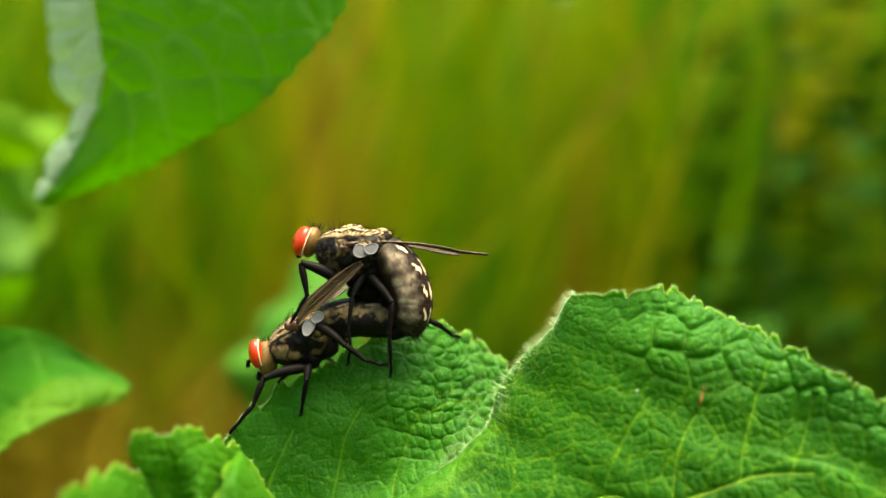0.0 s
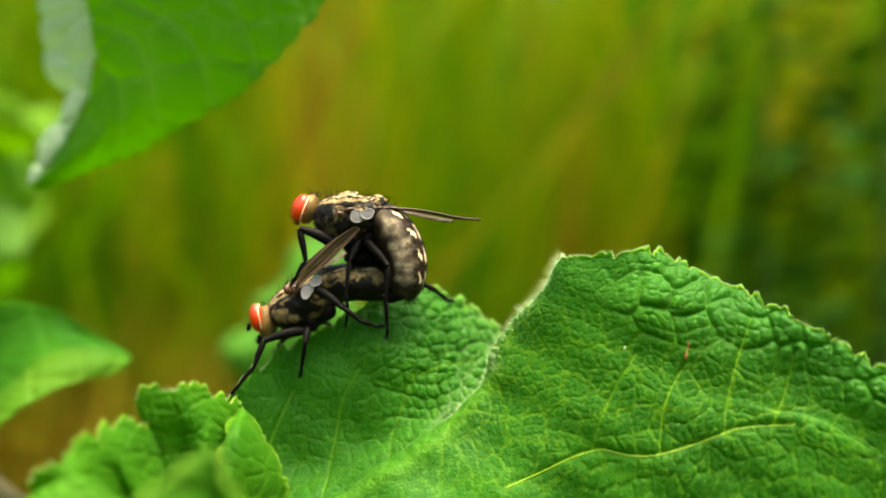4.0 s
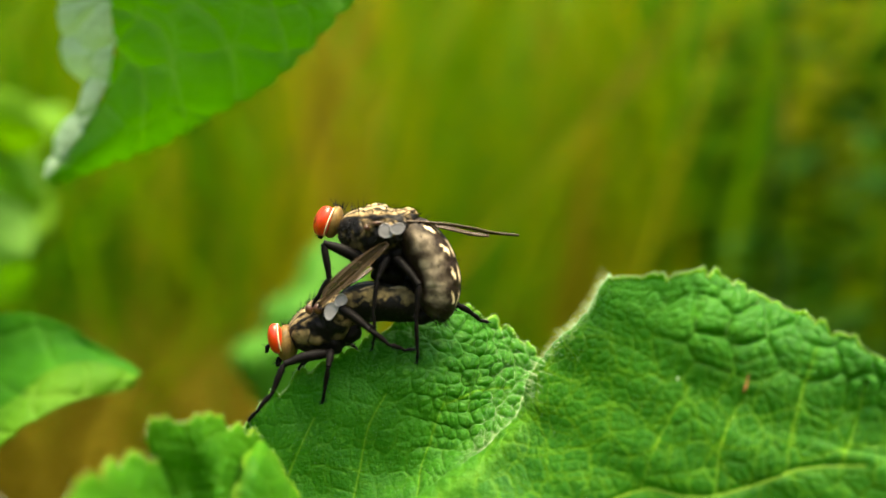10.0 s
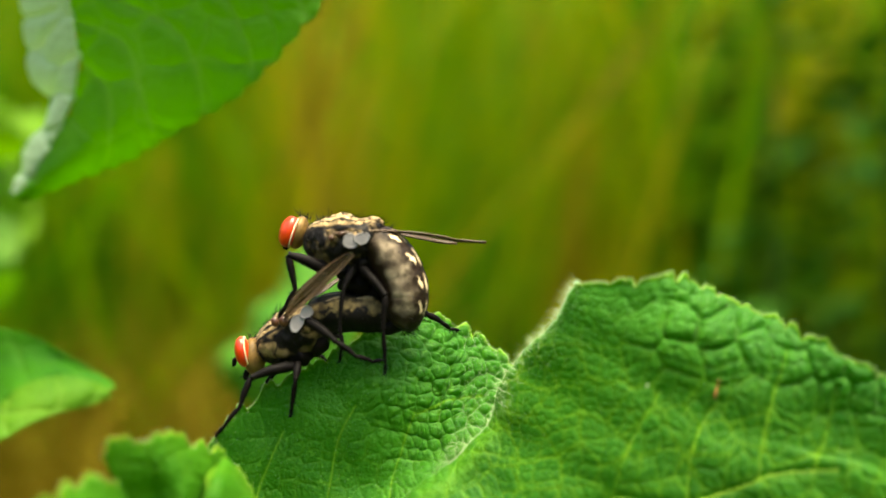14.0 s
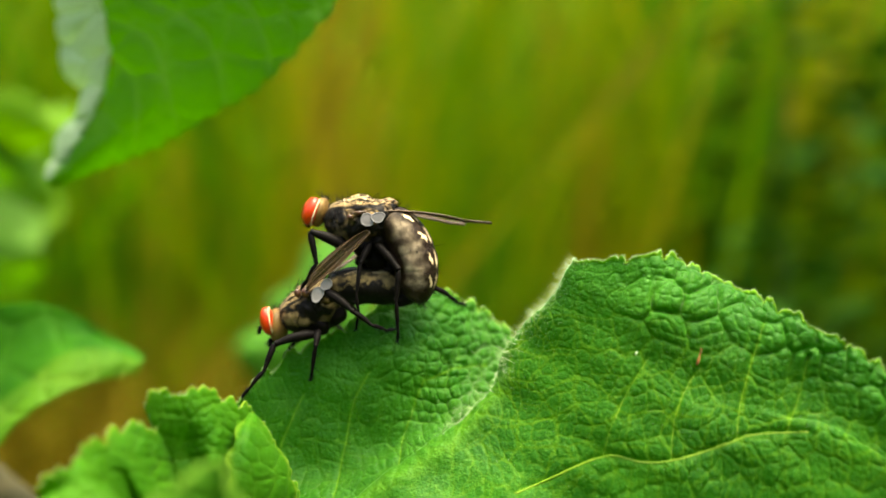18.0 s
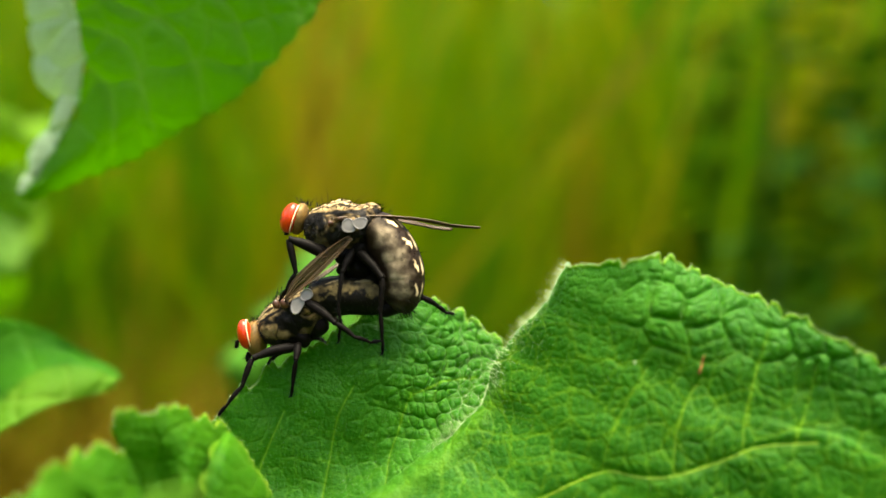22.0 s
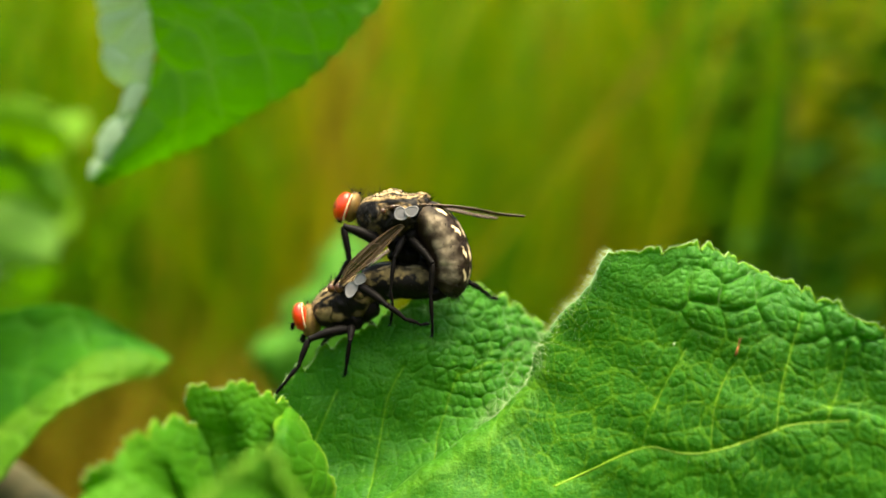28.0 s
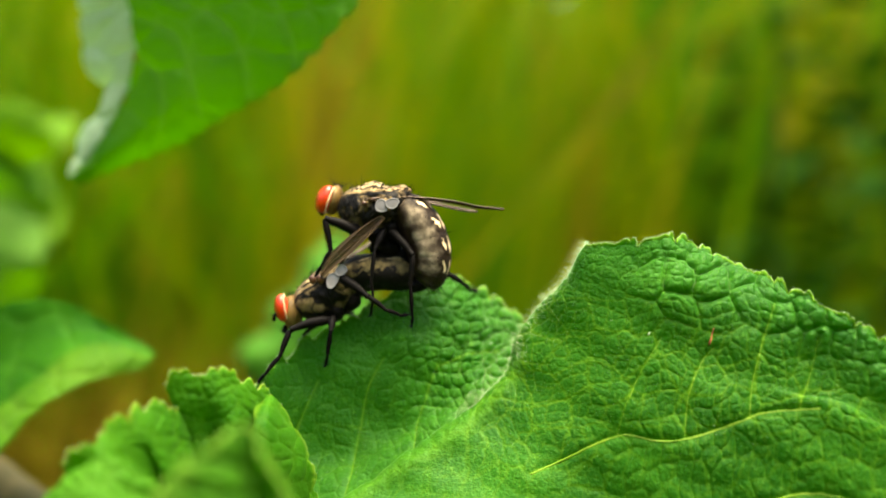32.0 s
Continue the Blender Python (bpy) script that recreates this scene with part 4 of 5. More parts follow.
part("petiole", rod([(-147, 242, 0.6), (-116.9, 234, 12.6), (-91.1, 226.0, 20.2)], [1.0, 0.8, 0.6]), PETIOLE, plant2, PLANT2)
soft_leaf((-91.53, 222.0, 13.95), (7.2, 3, -4.1), (-2.4, 4, -4.1), LEAF_SOFT, 45.0, "soft pale green leaf")
part("petiole", rod([(-146, 242, -8.1), (-119.8, 234, 3.9), (-98.0, 223.0, 17.6)], [1.0, 0.8, 0.6]), PETIOLE, plant2, PLANT2)
soft_leaf((-87.24, 228.0, 6.99), (3.7, -3, -6.4), (-3.9, 3, -2.2), LEAF_BRIGHT, 52.0, "soft yellow-green leaf")
part("petiole", rod([(-145, 242, -15.0), (-117.6, 234, -3.0), (-90.6, 229.0, 12.7)], [1.0, 0.8, 0.6]), PETIOLE, plant2, PLANT2)
soft_leaf((-92.58, 218.0, 1.27), (7.3, 4, -4.7), (-2.8, -3, -4.7), LEAF_SOFT, 59.0, "soft pale green leaf")
part("petiole", rod([(-144, 242, -20.7), (-120.3, 234, -8.7), (-99.2, 219.0, 5.5)], [1.0, 0.8, 0.6]), PETIOLE, plant2, PLANT2)
soft_leaf((-94.55, 232.0, -4.54), (6.5, -5, 2.0), (1.5, 4, -4.3), LEAF_SOFT, 66.0, "soft pale green leaf")
part("petiole", rod([(-143, 242, -26.5), (-121.3, 234, -14.5), (-100.4, 233.0, -6.3)], [1.0, 0.8, 0.6]), PETIOLE, plant2, PLANT2)
soft_leaf((-107.07, 230.0, 13.09), (8.7, 2, 2.5), (2.5, 2, -7.4), LEAF_BRIGHT, 73.0, "soft yellow-green leaf")
part("petiole", rod([(-142, 242, -8.9), (-127.5, 234, 3.1), (-114.9, 231.0, 10.9)], [1.0, 0.8, 0.6]), PETIOLE, plant2, PLANT2)
soft_leaf((-105.24, 244.0, 20.03), (12.5, 2, -2.6), (-1.8, 3, -8.1), LEAF_BRIGHT, 81.0, "soft yellow-green leaf")
part("petiole", rod([(-147, 242, -2.0), (-125, 243, 10.0), (-116.5, 245.0, 22.4)], [1.0, 0.8, 0.6]), PETIOLE, plant2, PLANT2)
soft_leaf((-103.02, 246.0, 6.27), (9.3, 2, -6.4), (-4.0, 3, -6.9), LEAF_SOFT, 88.0, "soft pale green leaf")
part("petiole", rod([(-147, 242, -15.7), (-125, 243, -3.7), (-111.4, 247.0, 12.0)], [1.0, 0.8, 0.6]), PETIOLE, plant2, PLANT2)
soft_leaf((-103.51, 240.0, -8.21), (9.1, 2, 1.3), (1.0, 3, -6.5), LEAF_SOFT, 95.0, "soft pale green leaf")
part("petiole", rod([(-147, 242, -30.2), (-125, 243, -18.2), (-111.7, 241.0, -9.4)], [1.0, 0.8, 0.6]), PETIOLE, plant2, PLANT2)
part("stem", rod([(-60, 190, -450), (-80, 220, -250), (-134, 249, -84), (-151, 241, 0), (-157, 238, 56)], [3.6, 3.2, 2.8, 2.2, 1.4], 12, 6), PETIOLE, plant2, PLANT2)
part("petiole", rod([(-112, 238, -150), (-62, 231, -76), (-32.5, 210.7, -37.2)], [1.2, 1.1, 1.0]), PETIOLE, plant2, PLANT2)


# ---- the flies ----
def value(points, scale, seed):
    q = np.asarray(points) * scale + seed
    return np.array([noise.noise(Vector(p)) for p in q])


def bristles(parent, base, roots, ways, lengths, radius, seed, label="black bristles"):
    rng = np.random.default_rng(seed)
    v, f = hairs(roots, ways, lengths, radius, rng)
    part("bristles", (mm(v), f), BRISTLE, parent, base, label, smooth=False, kind="stuff")


def on_body(shape, count, seed, keep):
    """Roots and outward ways at random places of a body for which keep() holds."""
    rng = np.random.default_rng(seed)
    v = shape[0]
    c = v.mean(axis=0)
    picked = [i for i in rng.permutation(len(v)) if keep(v[i])][:count]
    return [v[i] for i in picked], [(v[i] - c) * (1, 0.8, 1.4) for i in picked]


def leg(points, parent, base, thick=0.17, seed=0):
    """Thigh, with shin and jointed foot under it."""
    p = np.array(points)
    n = len(p)

    def segment(k):
        a, b = p[k], p[k + 1]
        r = thick * (1.0, 0.62, 0.45, 0.36, 0.34)[min(k, 4)]
        sag = np.array((0.0, 0.0, 0.05)) * np.linalg.norm(b - a)
        q = [a + (b - a) * t + sag * math.sin(math.pi * t) for t in (0, 0.25, 0.6, 0.88, 1)]
        return tube(q, [r * 0.7, r * 1.15, r * 1.05, r * 0.7, r * 0.72], 10, 3)
    v, f = segment(0)
    ob = part("leg", (mm(v), f), LEGBLACK, parent, base, "black bristly leg")
    v, f = segment(1)
    part("shin", (mm(v), f), LEGBLACK, ob, base)
    shapes = [segment(k) for k in range(2, n - 1)]
    foot = p[-1]
    for s in (-1, 1):
        shapes.append(tube([foot, foot + (-0.10, s * 0.12, -0.03), foot + (-0.18, s * 0.14, -0.12)], [0.06, 0.05, 0.012], 5))
    v, f = joined(shapes)
    part("foot", (mm(v), f), LEGBLACK, ob, base)
    rng = np.random.default_rng(seed)
    roots, ways, lens = [], [], []
    for _ in range(110):
        k = rng.integers(0, n - 1)
        t = rng.uniform(0.05, 0.97)
        roots.append(p[k] + (p[k + 1] - p[k]) * t)
        ways.append(rng.normal(0, 1, 3) + (p[k + 1] - p[k]) * 0.5)
        lens.append(thick * 0.6 + rng.uniform(0.12, 0.42))
    bristles(ob, base, roots, ways, lens, 0.016, seed + 1)
    return ob


def wing(base_pt, tip, across, parent, base, seed, broad=0.35, bow=0.0):
    """A smoky brownish wing: root, tip and the way of its width, in mm; broad: how far along it reaches its full width; bow: its rise between root and tip."""
    a, b, w = np.array(base_pt, float), np.array(tip, float), np.array(across, float)
    nu, nv = 60, 18
    s = np.linspace(0, 1, nu)
    root = 0.12 + 0.88 * np.clip(s / broad, 0, 1) ** 0.9
    lead = root * 0.26 * np.sin(np.pi * np.clip(s, 0, 1)) ** 0.8 * (0.5 + 0.5 * s)
    trail = -root * np.sin(np.pi * np.clip(s * 0.955 + 0.04, 0, 1)) ** 0.26 * (0.66 + 0.34 * (1 - s))
    lift = np.cross(b - a, w)
    lift /= np.linalg.norm(lift)

    def place(si, q):
        ld, tl = np.interp(si, s, lead), np.interp(si, s, trail)
        c = a + (b - a) * si + w * (tl + (ld - tl) * q)
        return c + lift * (0.07 * math.sin(9 * q + 4 * si) + 0.04 * math.sin(23 * q + 9 * si) + 0.15 * si * si) + (0, 0, bow * math.sin(math.pi * min(1, si * 1.25)))
    v = np.array([place(si, q) for q in np.linspace(0, 1, nv) for si in s])
    ob = part("wing", (mm(v), grid_faces(nu, nv)), WING, parent, base, "smoky brown veined wing")
    sol = ob.modifiers.new("thickness", "SOLIDIFY")
    sol.thickness = 0.000012
    shapes = []
    for q0, q1, s1 in ((1.0, 1.0, 0.99), (0.86, 0.93, 0.95), (0.74, 0.80, 0.97), (0.6, 0.55, 0.97), (0.5, 0.30, 0.80), (0.35, 0.12, 0.55), (0.0, 0.0, 0.98)):
        line = [place(0.02 + (s1 - 0.02) * t, q0 + (q1 - q0) * t) for t in np.linspace(0, 1, 16)]
        shapes.append(tube(line, np.linspace(0.060 if q0 > 0.9 else 0.030 if q0 > 0 else 0.010, 0.012, 16), 6))
    shapes.append(tube([place(0.62, 0.78), place(0.66, 0.56)], [0.018, 0.018], 5))
    shapes.append(tube([place(0.70, 0.55), place(0.62, 0.26)], [0.018, 0.018], 5))
    for vv, ff in shapes:
        part("wing_vein", (mm(vv), ff), WINGVEIN, ob, base)
    return ob


def calypter(centre, radii, tilt, parent, base, seed):
    """A flat waxy lobe with a thin raised rim, facing sideways from the body."""
    n, rings = 40, (0.0, 0.35, 0.65, 0.82, 0.90, 0.96, 1.0, 1.0, 0.9)
    deep = (-0.03, -0.035, -0.02, -0.02, -0.05, -0.05, -0.02, 0.04, 0.08)
    a = np.linspace(0, 2 * np.pi, n, endpoint=False)
    squash = (1 - 0.10 * np.cos(2 * a + seed) - 0.06 * np.cos(3 * a + 2 * seed))
    c, s = math.cos(radians(tilt)), math.sin(radians(tilt))
    v = []
    for r, d in zip(rings, deep):
        x, z = r * radii[0] * np.cos(a) * squash, r * radii[1] * np.sin(a) * squash
        v.append(np.stack((centre[0] + x * c - z * s, np.full(n, centre[1] + d), centre[2] + x * s + z * c), 1))
    f = grid_faces(n, len(rings), True)
    f.append(tuple((len(rings) - 1) * n + i for i in range(n)))
    part("calypter", (mm(np.concatenate(v)), f), SCALE, parent, base, "pale grey waxy wing scale")


def fly(name, where, label, head, eyes, thorax, scutellum, abdomen, band, spot, rings, ragged, skin, scales, knobs, wings, legs, seed, underside_fill=()):
    base = mm(where)
    body = thing(name, base, label, "fly", "mating flies")
    c, r, tilt = head
    v, f = ellipsoid(c, r, tilt, 48, 30)
    d = (v - np.array(c)) / np.array(r)
    pale = np.clip(0.80 + 0.45 * value(v, 1.8, seed) + 0.3 * value(v, 6.0, seed) - 0.55 * np.clip(d[:, 0] - 0.35, 0, 1), 0, 1)
    skull = part("head", (mm(v), f), FACE, body, base, "pale golden face", {"pale": pale, "spot": np.zeros(len(v))})
    for ec, er, et in eyes:
        ev, ef = ellipsoid(ec, er, et, 40, 28)
        part("eye", (mm(ev), ef), EYE_RED, skull, base, "large brick-red compound eye")
        # pale orbit round the eye
        a = np.linspace(0, 2 * np.pi, 48)
        cc, ss = math.cos(radians(et)), math.sin(radians(et))
        x, z = er[0] * 0.50 + 0 * a, er[2] * 0.94 * np.sin(a)
        y = er[1] * 0.94 * np.cos(a)
        ring = np.stack((ec[0] + x * cc - z * ss, ec[1] + y, ec[2] + x * ss + z * cc), 1)
        rv, rf = tube(ring, np.full(48, 0.05), 8)
        part("orbit", (mm(rv), rf), FACE, skull, base, "pale cream rim", {"pale": np.ones(len(rv)), "spot": np.ones(len(rv))})
    h = np.array(c)
    cc, ss = math.cos(radians(tilt)), math.sin(radians(tilt))

    def local(x, y, z):
        return h + (x * r[0] * cc - z * r[2] * ss, y * r[1], x * r[0] * ss + z * r[2] * cc)
    for s in (-1, 1):
        av, af = tube([local(-1.45, s * 0.2, 0.0), local(-1.75, s * 0.22, -0.1), local(-1.85, s * 0.22, -0.42)], [0.07, 0.13, 0.10], 8, 3)
        ant = part("antenna", (mm(av), af), LEGBLACK, skull, base)
        bv, bf = tube([local(-1.7, s * 0.24, -0.15), local(-2.2, s * 0.3, 0.05)], [0.02, 0.008], 5)
        part("arista", (mm(bv), bf), BRISTLE, ant, base)
    mv, mf = tube([local(-0.7, 0, -0.75), local(-0.9, 0, -1.0), local(-0.9, 0, -1.2)], [0.24, 0.20, 0.16], 10, 4)
    part("mouthparts", (mm(mv), mf), LEGBLACK, skull, base)
    roots, ways, lens = [], [], []
    rng = np.random.default_rng(seed)
    for k in range(34):
        s = rng.choice((-1, 1))
        q = local(rng.uniform(-0.5, 0.8), s * rng.uniform(0.1, 0.5), 0.93)
        roots.append(q), ways.append(np.array((rng.uniform(-0.9, 0.6), s * 0.3, 1.0))), lens.append(rng.uniform(0.25, 0.7))
    for k in range(20):
        q = local(rng.uniform(-1.1, -0.4), rng.choice((-1, 1)) * 0.3, rng.uniform(-1.0, -0.7))
        roots.append(q), ways.append(np.array((-1.0, 0, -0.6))), lens.append(rng.uniform(0.2, 0.5))
    bristles(skull, base, roots, ways, lens, 0.018, seed + 2)

    # thorax: broken golden stripes above, dark sides with a few pale patches and sunken seams
    v, f, s, a = loft(*thorax, n=96, m=120)
    core = glide(thorax[0], s * (len(thorax[0]) - 1))
    seam = np.exp(-(value(v, 0.85, seed + 4.4) / 0.05) ** 2)
    v = v + (v - core) * (0.09 * value(v, 1.3, seed + 1.1) + 0.05 * value(v, 3.0, seed) - 0.06 * seam * (np.sin(a) < 0.4))[:, None]
    lat = np.cos(a)
    fine = value(np.stack((s * 5, lat * 9, np.sin(a)), 1), 1.6, seed + 8)
    top = np.clip((np.sin(a) - 0.38 + 0.12 * value(v, 2.0, seed)) * 6, 0, 1)
    stripe = np.clip(0.75 + 1.9 * np.cos(lat * 26.0 + 0.7 * value(v, 1.5, seed + 2)) + 0.7 * fine, 0, 1) * np.clip(0.95 + 0.8 * value(v, 1.6, seed + 6), 0.1, 1.0)
    side = np.clip((value(v, 0.8, seed + 3.3) + 0.30 * value(v, 2.6, seed) - 0.02) * 3.0, 0, 0.75) * np.clip(1.1 + np.sin(a), 0, 1)
    pale = np.clip(top * stripe + (1 - top) * side * (1 - seam), 0, 1)
    bright = top * np.clip((np.sin(a) - 0.55) * 3, 0, 1) * np.clip(1.4 * stripe - 0.5 + 0.8 * fine, 0, 1) * 0.75
    chest = part("thorax", (mm(v), f), CHITIN, body, base, "black thorax with golden-grey stripes", {"pale": pale, "spot": bright})
    ro, wa = on_body((v, f), 700, seed + 4, lambda q: True)
    ln = np.random.default_rng(seed + 5).uniform(0.12, 0.30, len(ro))
    r2, w2 = on_body((v, f), 70, seed + 6, lambda q: q[2] > v[:, 2].mean() + 0.40 * (v[:, 2].max() - v[:, 2].mean()))
    w2 = [w + (1.6, 0, 0.3) for w in w2]
    bristles(chest, base, ro + r2, wa + w2, list(ln) + list(np.random.default_rng(seed + 7).uniform(0.45, 1.1, len(r2))), 0.019, seed + 8)
    sv, sf = ellipsoid(*scutellum)
    part("scutellum", (mm(sv), sf), CHITIN, body, base, "", {"pale": np.clip(0.6 + 0.9 * value(sv, 2.0, seed + 9), 0, 0.9), "spot": np.clip(1.6 * value(sv, 3.0, seed), 0, 0.6)})
    for kc, kr in knobs:
        kv, kf = ellipsoid(kc, kr, 20, 20, 14)
        part("wing_joint", (mm(kv), kf), JOINT, body, base, "shiny red-brown wing joint")

    # abdomen: a grey band along the flank, dark saddles, pale marks beside the back line
    v, f, s, a = loft(*abdomen, n=120, m=150)
    core = glide(abdomen[0], s * (len(abdomen[0]) - 1))
    ring = (s * rings + 0.35) % 1.0
    step = np.exp(-(np.minimum(ring, 1 - ring) / 0.10) ** 2)
    v = v + (v - core) * (-0.012 * step + 0.03 * value(v, 1.1, seed))[:, None]
    side_on = np.arctan2(np.sin(a), np.abs(np.cos(a)))
    w1, w2, w3 = value(v, 1.5, seed + 12), value(v, 3.4, seed + 5), value(v, 9.0, seed + 15)
    lower = np.clip((side_on - band[0] + band[1] + ragged * (0.35 * w2 + 0.12 * w3) + 0.22 * w1 - 0.12 * np.sin(ring * 2 * np.pi)) * (1.6 + 3.4 * ragged), 0, 1)
    upper_edge = np.clip((band[0] + band[1] - side_on + 0.15 * w2 - 0.10 * np.sin(ring * 2 * np.pi)) * (1.8 + 2.0 * ragged), 0, 1)
    pale = lower * upper_edge * np.clip(0.78 + (0.15 + 0.35 * ragged) * w2 + 0.15 * w3, 0.1, 1) * (1 - 0.35 * step * np.clip(0.4 + w1 * 2, 0, 1)) * np.clip(0.85 + 1.2 * w1, 0.25, 1)
    pale = pale * np.clip(s * 9 - 0.5, 0.3, 1) * np.clip((0.84 - s) * 6, 0.1, 1)
    mark = np.hypot((side_on - 0.80 - 0.35 * (ring - 0.48) + 0.10 * w2) / (0.06 + 0.11 * np.clip(ring - 0.25, 0, 1)), (ring - 0.48 + 0.08 * w1) / 0.30)
    line = np.exp(-((side_on - 1.20 + 0.05 * w2) / 0.055) ** 2) * np.clip((ring - 0.12) * 6, 0, 1) * np.clip((0.92 - ring) * 8, 0, 1)
    marks = np.clip(np.clip((1.0 - mark) * 5, 0, 1) + 0.9 * line, 0, 1) * spot * (s > 0.10) * np.clip((0.78 - s) * 12, 0, 1)
    gut = part("abdomen", (mm(v), f), skin, body, base, "grey-gold abdomen with dark chequered patches", {"pale": pale, "spot": marks})
    rng = np.random.default_rng(seed + 13)
    back = rng.permutation([i for i in range(len(v)) if (ring[i] < 0.12 or s[i] > 0.85) and side_on[i] > 0.3])[:70]
    cen = core.mean(axis=0)
    ro = [v[i] for i in back]
    wa = [(v[i] - core[i]) * 1.5 + (v[i] - cen) * 0.3 + (0.2, 0, -0.7) for i in back]
    r3, w3 = on_body((v, f), 420, seed + 14, lambda q: True)
    bristles(gut, base, ro + r3, wa + w3, list(rng.uniform(0.4, 0.85, len(ro))) + list(rng.uniform(0.10, 0.26, len(r3))), 0.019, seed + 15)
    for i, (sc, sr, st) in enumerate(scales):
        calypter(sc, sr, st, body, base, seed + i)
    # leg bases, and black lumps added to fill the gaps that lie in shade
    for bc, br, bt in underside_fill:
        bv, bf = ellipsoid(bc, br, bt, 28, 18)
        bv = bc + (bv - np.array(bc)) * (1.0 + 0.22 * value(bv, 1.6, seed + 2.2))[:, None]
        part("coxa_shade_lump", (mm(bv), bf), LEGBLACK, body, base)
    for i, (b0, tip, across, broad, bow) in enumerate(wings):
        wing(b0, tip, across, body, base, seed + i, broad, bow)
    for i, (girth, *pts) in enumerate(legs):
        leg(pts, body, base, girth, seed + 20 + 3 * i)
    return body


upper = fly("fly", (-3.65, 77.00, -7.09), "grey-gold flesh fly with red eyes, mounted on another fly",
    head=((-9.55, 78.20, 0.50), (0.62, 1.2, 1.16), -18),
    eyes=[((-10.10, 77.55, 0.55), (0.60, 0.75, 1.08), -20), ((-10.40, 79.10, 0.62), (0.60, 0.75, 1.08), -20)],
    thorax=([(-9.10, 78.00, 0.38), (-7.90, 77.40, -0.02), (-6.39, 77.00, -0.15), (-5.15, 76.80, 0.08), (-4.21, 76.80, 0.65), (-3.72, 76.80, 0.97)], [0.85, 1.52, 1.88, 1.60, 0.90, 0.35], [1.0, 1.5, 1.8, 1.75, 1.2, 0.6]),
    scutellum=((-4.22, 76.80, 1.12), (0.58, 0.7, 0.36), -18),
    abdomen=([(-4.66, 76.80, 0.24), (-3.61, 76.80, -0.74), (-2.72, 76.80, -2.20), (-2.33, 76.80, -3.83), (-2.50, 76.80, -5.20), (-2.91, 76.80, -5.94)], [1.0, 1.52, 1.68, 1.62, 1.38, 0.80], [1.4, 1.8, 1.85, 1.75, 1.4, 0.8]),
    band=(0.02, 0.62), spot=1.0, rings=6.0, ragged=0.15, skin=BELLY,
    scales=[((-5.74, 74.62, -0.15), (0.54, 0.46), 20), ((-4.98, 74.50, 0.02), (0.56, 0.36), 4), ((-5.84, 78.50, 0.20), (0.52, 0.46), 0)],
    knobs=[((-7.05, 75.32, 0.05), (0.20, 0.16, 0.22)), ((-6.45, 75.20, 0.34), (0.34, 0.16, 0.15))],
    wings=[((-7.00, 75.00, 0.34), (3.23, 77.00, -0.22), (0.03, -0.95, 0.10), 0.55, 0.36), ((-5.20, 78.20, 0.60), (1.30, 79.80, -0.50), (0.1, 1.3, 0.22), 0.35, 0.2)],
    legs=[[0.37, (-7.30, 76.40, -2.22), (-10.02, 75.90, -0.98), (-9.55, 75.90, -3.35), (-10.30, 76.20, -4.50), (-10.80, 76.70, -5.20)],
          [0.25, (-7.87, 78.40, -2.00), (-10.40, 79.00, -1.10), (-10.03, 79.20, -3.45), (-10.80, 79.00, -4.80)],
          [0.25, (-5.58, 76.00, -1.77), (-6.30, 75.10, -3.30), (-6.58, 74.90, -5.63), (-6.42, 75.00, -6.83), (-6.68, 75.60, -8.10)],
          [0.31, (-5.39, 76.20, -1.77), (-3.52, 75.00, -3.75), (-3.73, 75.00, -6.05), (-3.62, 75.30, -8.30), (-3.68, 75.70, -8.95)],
          [0.4, (-5.10, 78.00, -2.09), (-4.49, 79.60, -4.10), (-4.85, 79.60, -5.53), (-5.16, 79.00, -5.85)],
          [0.32, (-2.20, 78.20, -4.70), (-0.85, 78.40, -5.30), (0.19, 79.20, -5.95), (0.73, 79.80, -6.45), (1.32, 80.20, -6.55)]],
    seed=31, underside_fill=[((-7.70, 76.90, -1.80), (0.65, 0.9, 0.60), 20), ((-6.26, 76.70, -2.10), (0.8, 1.0, 0.75), 0), ((-5.95, 78.00, -3.05), (0.95, 0.7, 0.65), 10), ((-5.04, 76.70, -1.75), (0.75, 1.0, 0.85), -30), ((-5.30, 77.20, -3.05), (0.85, 0.8, 0.95), 15),
                    ((-4.42, 77.40, -4.15), (0.75, 0.7, 1.05), -10), ((-3.75, 77.20, -5.00), (0.55, 0.7, 0.95), 0), ((-3.20, 77.00, -5.95), (0.75, 0.8, 0.55), 15)])
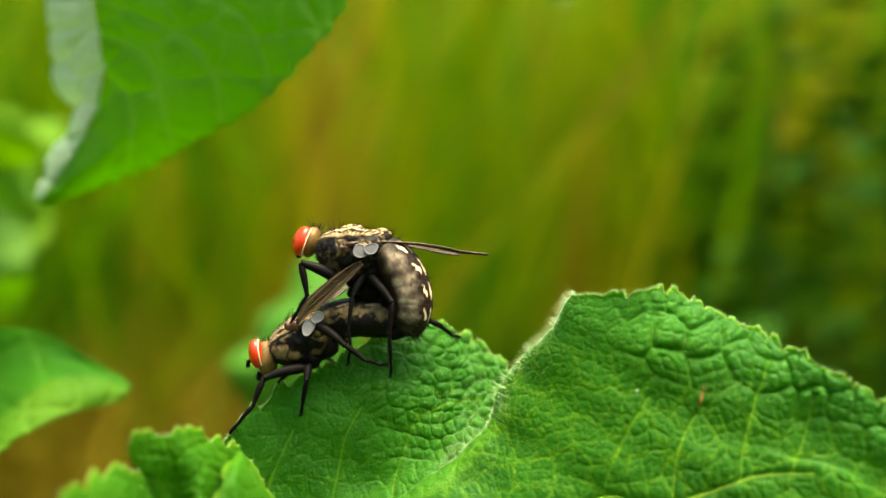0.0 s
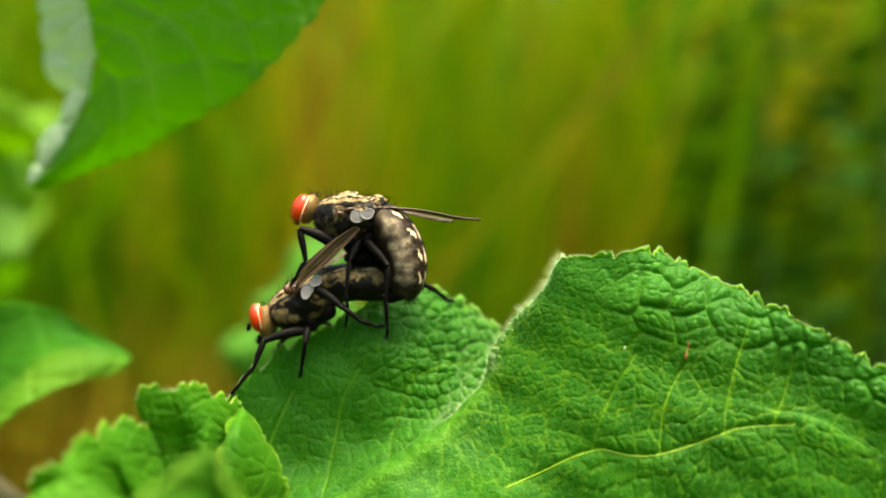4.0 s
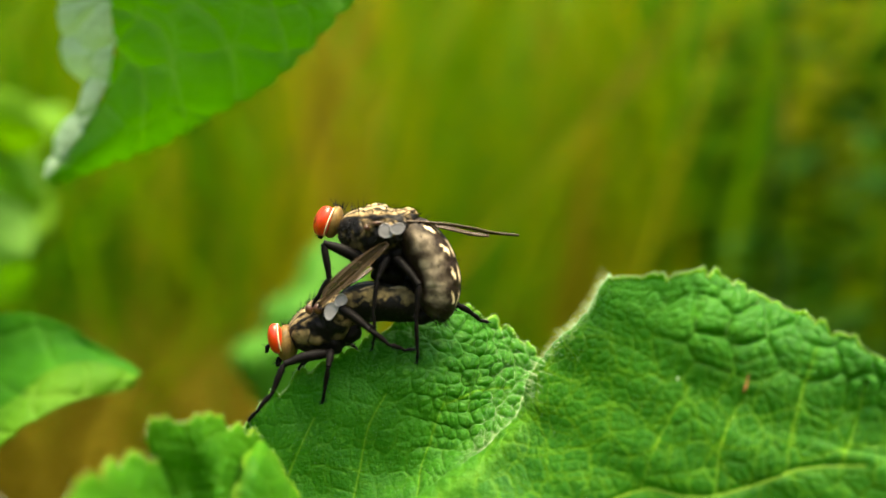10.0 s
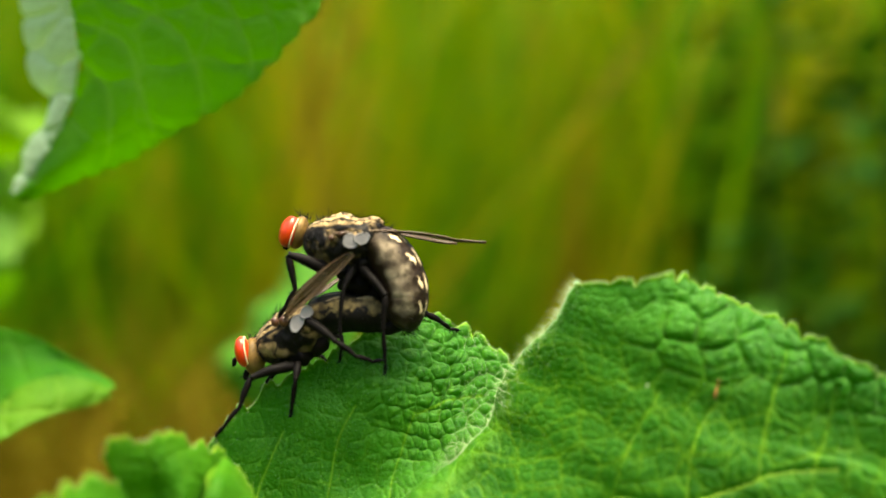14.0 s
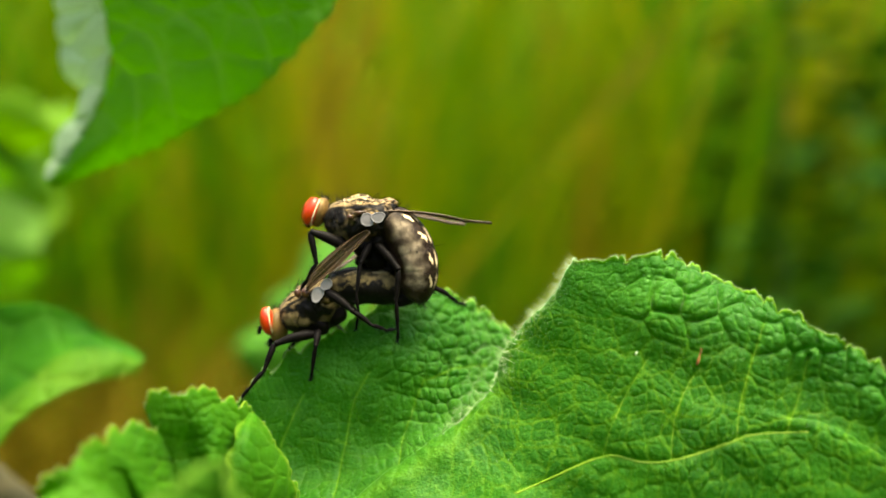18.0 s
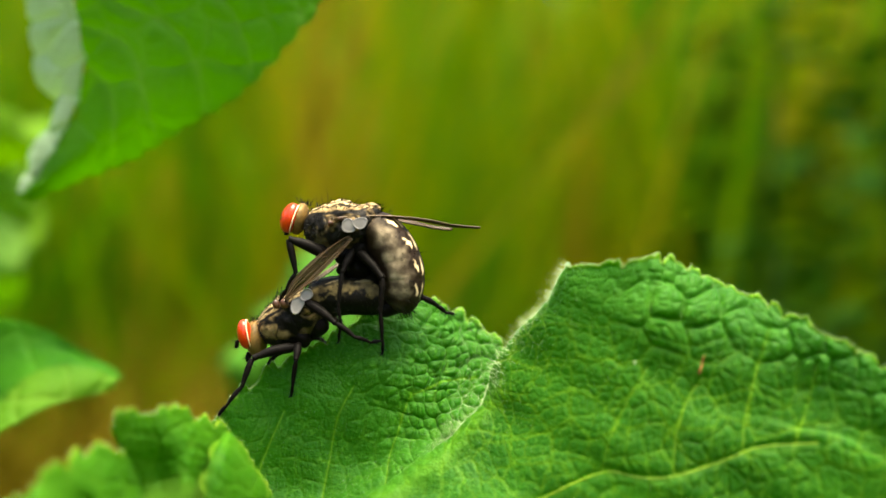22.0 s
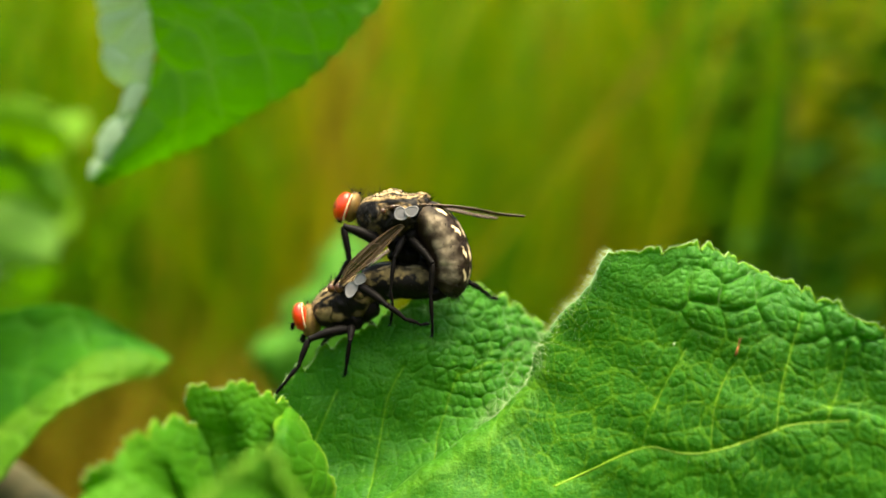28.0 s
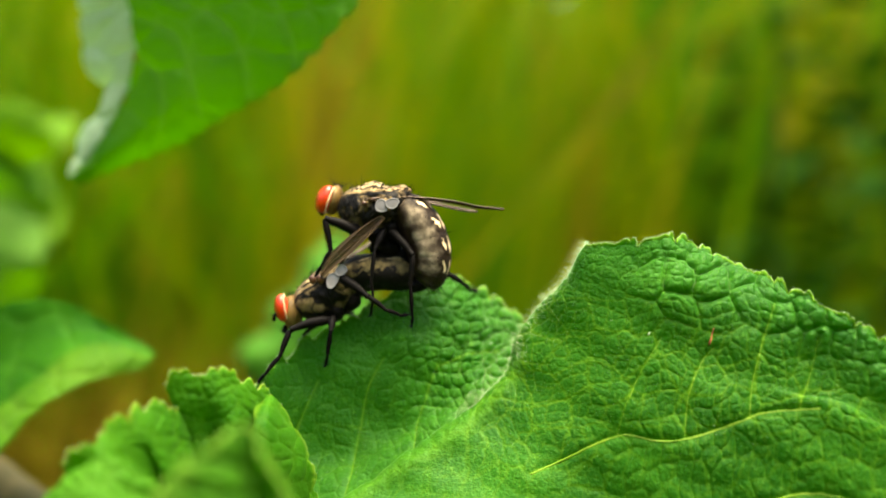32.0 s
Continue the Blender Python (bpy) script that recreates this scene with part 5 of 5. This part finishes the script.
lower = fly("fly", (-6.65, 77.00, -7.81), "dark flesh fly with red eyes, standing on the leaf",
    head=((-12.80, 78.50, -7.95), (0.78, 1.2, 1.32), 4),
    eyes=[((-13.46, 77.80, -7.58), (0.54, 0.70, 1.05), 9), ((-13.75, 79.40, -7.69), (0.54, 0.70, 1.05), 9)],
    thorax=([(-12.50, 78.40, -7.45), (-11.50, 78.00, -7.13), (-10.35, 77.80, -6.65), (-9.20, 77.60, -5.95), (-8.10, 77.60, -5.25)], [0.85, 1.45, 1.75, 1.65, 1.1], [0.95, 1.4, 1.6, 1.5, 0.9]),
    scutellum=((-8.46, 77.60, -4.40), (0.5, 0.6, 0.3), 25),
    abdomen=([(-8.78, 77.60, -5.35), (-7.46, 77.60, -5.02), (-5.74, 77.60, -4.93), (-4.10, 77.60, -5.08), (-2.78, 77.60, -5.50)], [1.1, 1.38, 1.42, 1.35, 0.9], [1.1, 1.5, 1.55, 1.4, 0.9]),
    band=(0.42, 0.40), spot=0.35, rings=3.6, ragged=1.0, skin=BELLY_DARK,
    scales=[((-9.45, 75.62, -5.50), (0.46, 0.58), -22), ((-8.80, 75.52, -4.78), (0.40, 0.46), -25)],
    knobs=[((-10.98, 76.10, -5.45), (0.26, 0.18, 0.34)), ((-10.38, 75.98, -5.42), (0.30, 0.18, 0.36))],
    wings=[((-10.30, 75.80, -5.30), (-5.55, 74.20, -1.05), (0.72, -0.50, -0.76), 0.20, 0.0), ((-9.90, 79.20, -4.44), (-6.98, 81.50, -2.73), (-0.25, 1.2, 0.3), 0.3, 0.0)],
    legs=[[0.34, (-9.60, 76.60, -8.45), (-12.60, 75.80, -9.11), (-13.34, 75.60, -11.05), (-14.43, 75.60, -12.33), (-15.12, 76.00, -13.11)],
          [0.24, (-10.60, 79.00, -8.61), (-11.60, 79.20, -9.30), (-12.14, 79.00, -9.96), (-12.34, 78.80, -10.34)],
          [0.26, (-9.50, 76.40, -8.20), (-9.60, 75.60, -9.27), (-9.98, 76.20, -11.35), (-10.16, 77.00, -11.90)],
          [0.29, (-8.95, 75.90, -5.30), (-6.78, 74.90, -6.74), (-5.53, 75.00, -7.71), (-4.45, 75.60, -8.15), (-3.83, 76.20, -8.11)],
          [0.22, (-9.78, 78.80, -8.19), (-8.58, 80.60, -8.17), (-7.95, 80.40, -8.76), (-7.77, 79.60, -9.28)],
          [0.22, (-8.19, 78.80, -6.60), (-6.94, 80.40, -6.94), (-6.92, 80.20, -8.13), (-7.06, 79.00, -8.45)]],
    seed=57, underside_fill=[((-10.72, 77.80, -7.94), (0.75, 1.0, 0.75), 20), ((-9.54, 77.60, -7.70), (0.85, 1.0, 0.95), 25), ((-8.35, 77.60, -7.05), (0.85, 0.9, 0.80), 25), ((-7.50, 77.80, -6.00), (0.70, 0.8, 0.70), 10)])


def motions():
    """The hanging leaf nods in the wind; the rest of the plant is still."""
    sway = [(0.0, 0.34, 0.04), (0.5, 0.11, -0.18), (1.0, 0.45, -0.49), (1.5, 0.12, -0.09), (2.0, 0.08, 0.17), (2.5, 0.09, -0.05), (4.5, -0.62, -0.78), (5.0, -0.45, -0.75), (5.5, -0.77, -0.56), (6.0, -0.64, -0.44), (6.5, -0.4, -0.51), (7.0, -0.5, 0.2), (7.5, 0.2, 0.17), (8.0, 0.03, -0.04), (8.5, 0.75, 0.2), (9.0, 1.97, 0.13), (9.5, 2.35, 0.14), (10.0, 0.45, 0.18), (10.5, -0.43, -0.08), (11.0, 1.86, 0.64), (11.5, 1.03, -0.01), (12.0, 1.16, 0.57), (12.5, -0.03, -0.22), (13.0, 0.17, 0.08), (13.5, 0.42, -0.15), (14.0, 0.37, -0.18), (14.5, 0.35, -0.23), (15.0, -0.3, -0.91), (15.5, 0.1, -0.61), (17.5, -0.4, -0.27), (18.0, -0.29, -0.32), (18.5, 0.81, -0.37), (19.0, 0.64, -0.37), (19.5, -0.45, -0.51), (20.0, -0.12, 0.03), (20.5, 0.15, -0.11), (21.0, 0.01, -0.08), (21.5, 0.25, -0.1), (22.0, 0.05, -0.6), (22.5, 0.5, -0.31), (23.0, 0.11, -0.01), (23.5, -0.1, -0.08), (24.0, -0.2, -0.01), (24.5, 0.06, -0.09), (25.0, 0.03, -0.18), (25.5, -0.09, -0.21), (26.0, -0.37, -0.71), (26.5, 0.71, -0.14), (28.5, 1.63, -0.05), (29.0, 0.3, -1.21), (29.5, 0.47, -0.41), (30.0, 0.29, 0.36), (30.5, -0.18, -0.38), (31.0, 0.11, -0.69), (31.5, 0.94, -0.15), (32.0, 1.03, -0.28)]
    walk(hanging, [(t, pose(dx * 0.001, 0, dz * 0.001)) for t, dx, dz in sway])


motions()
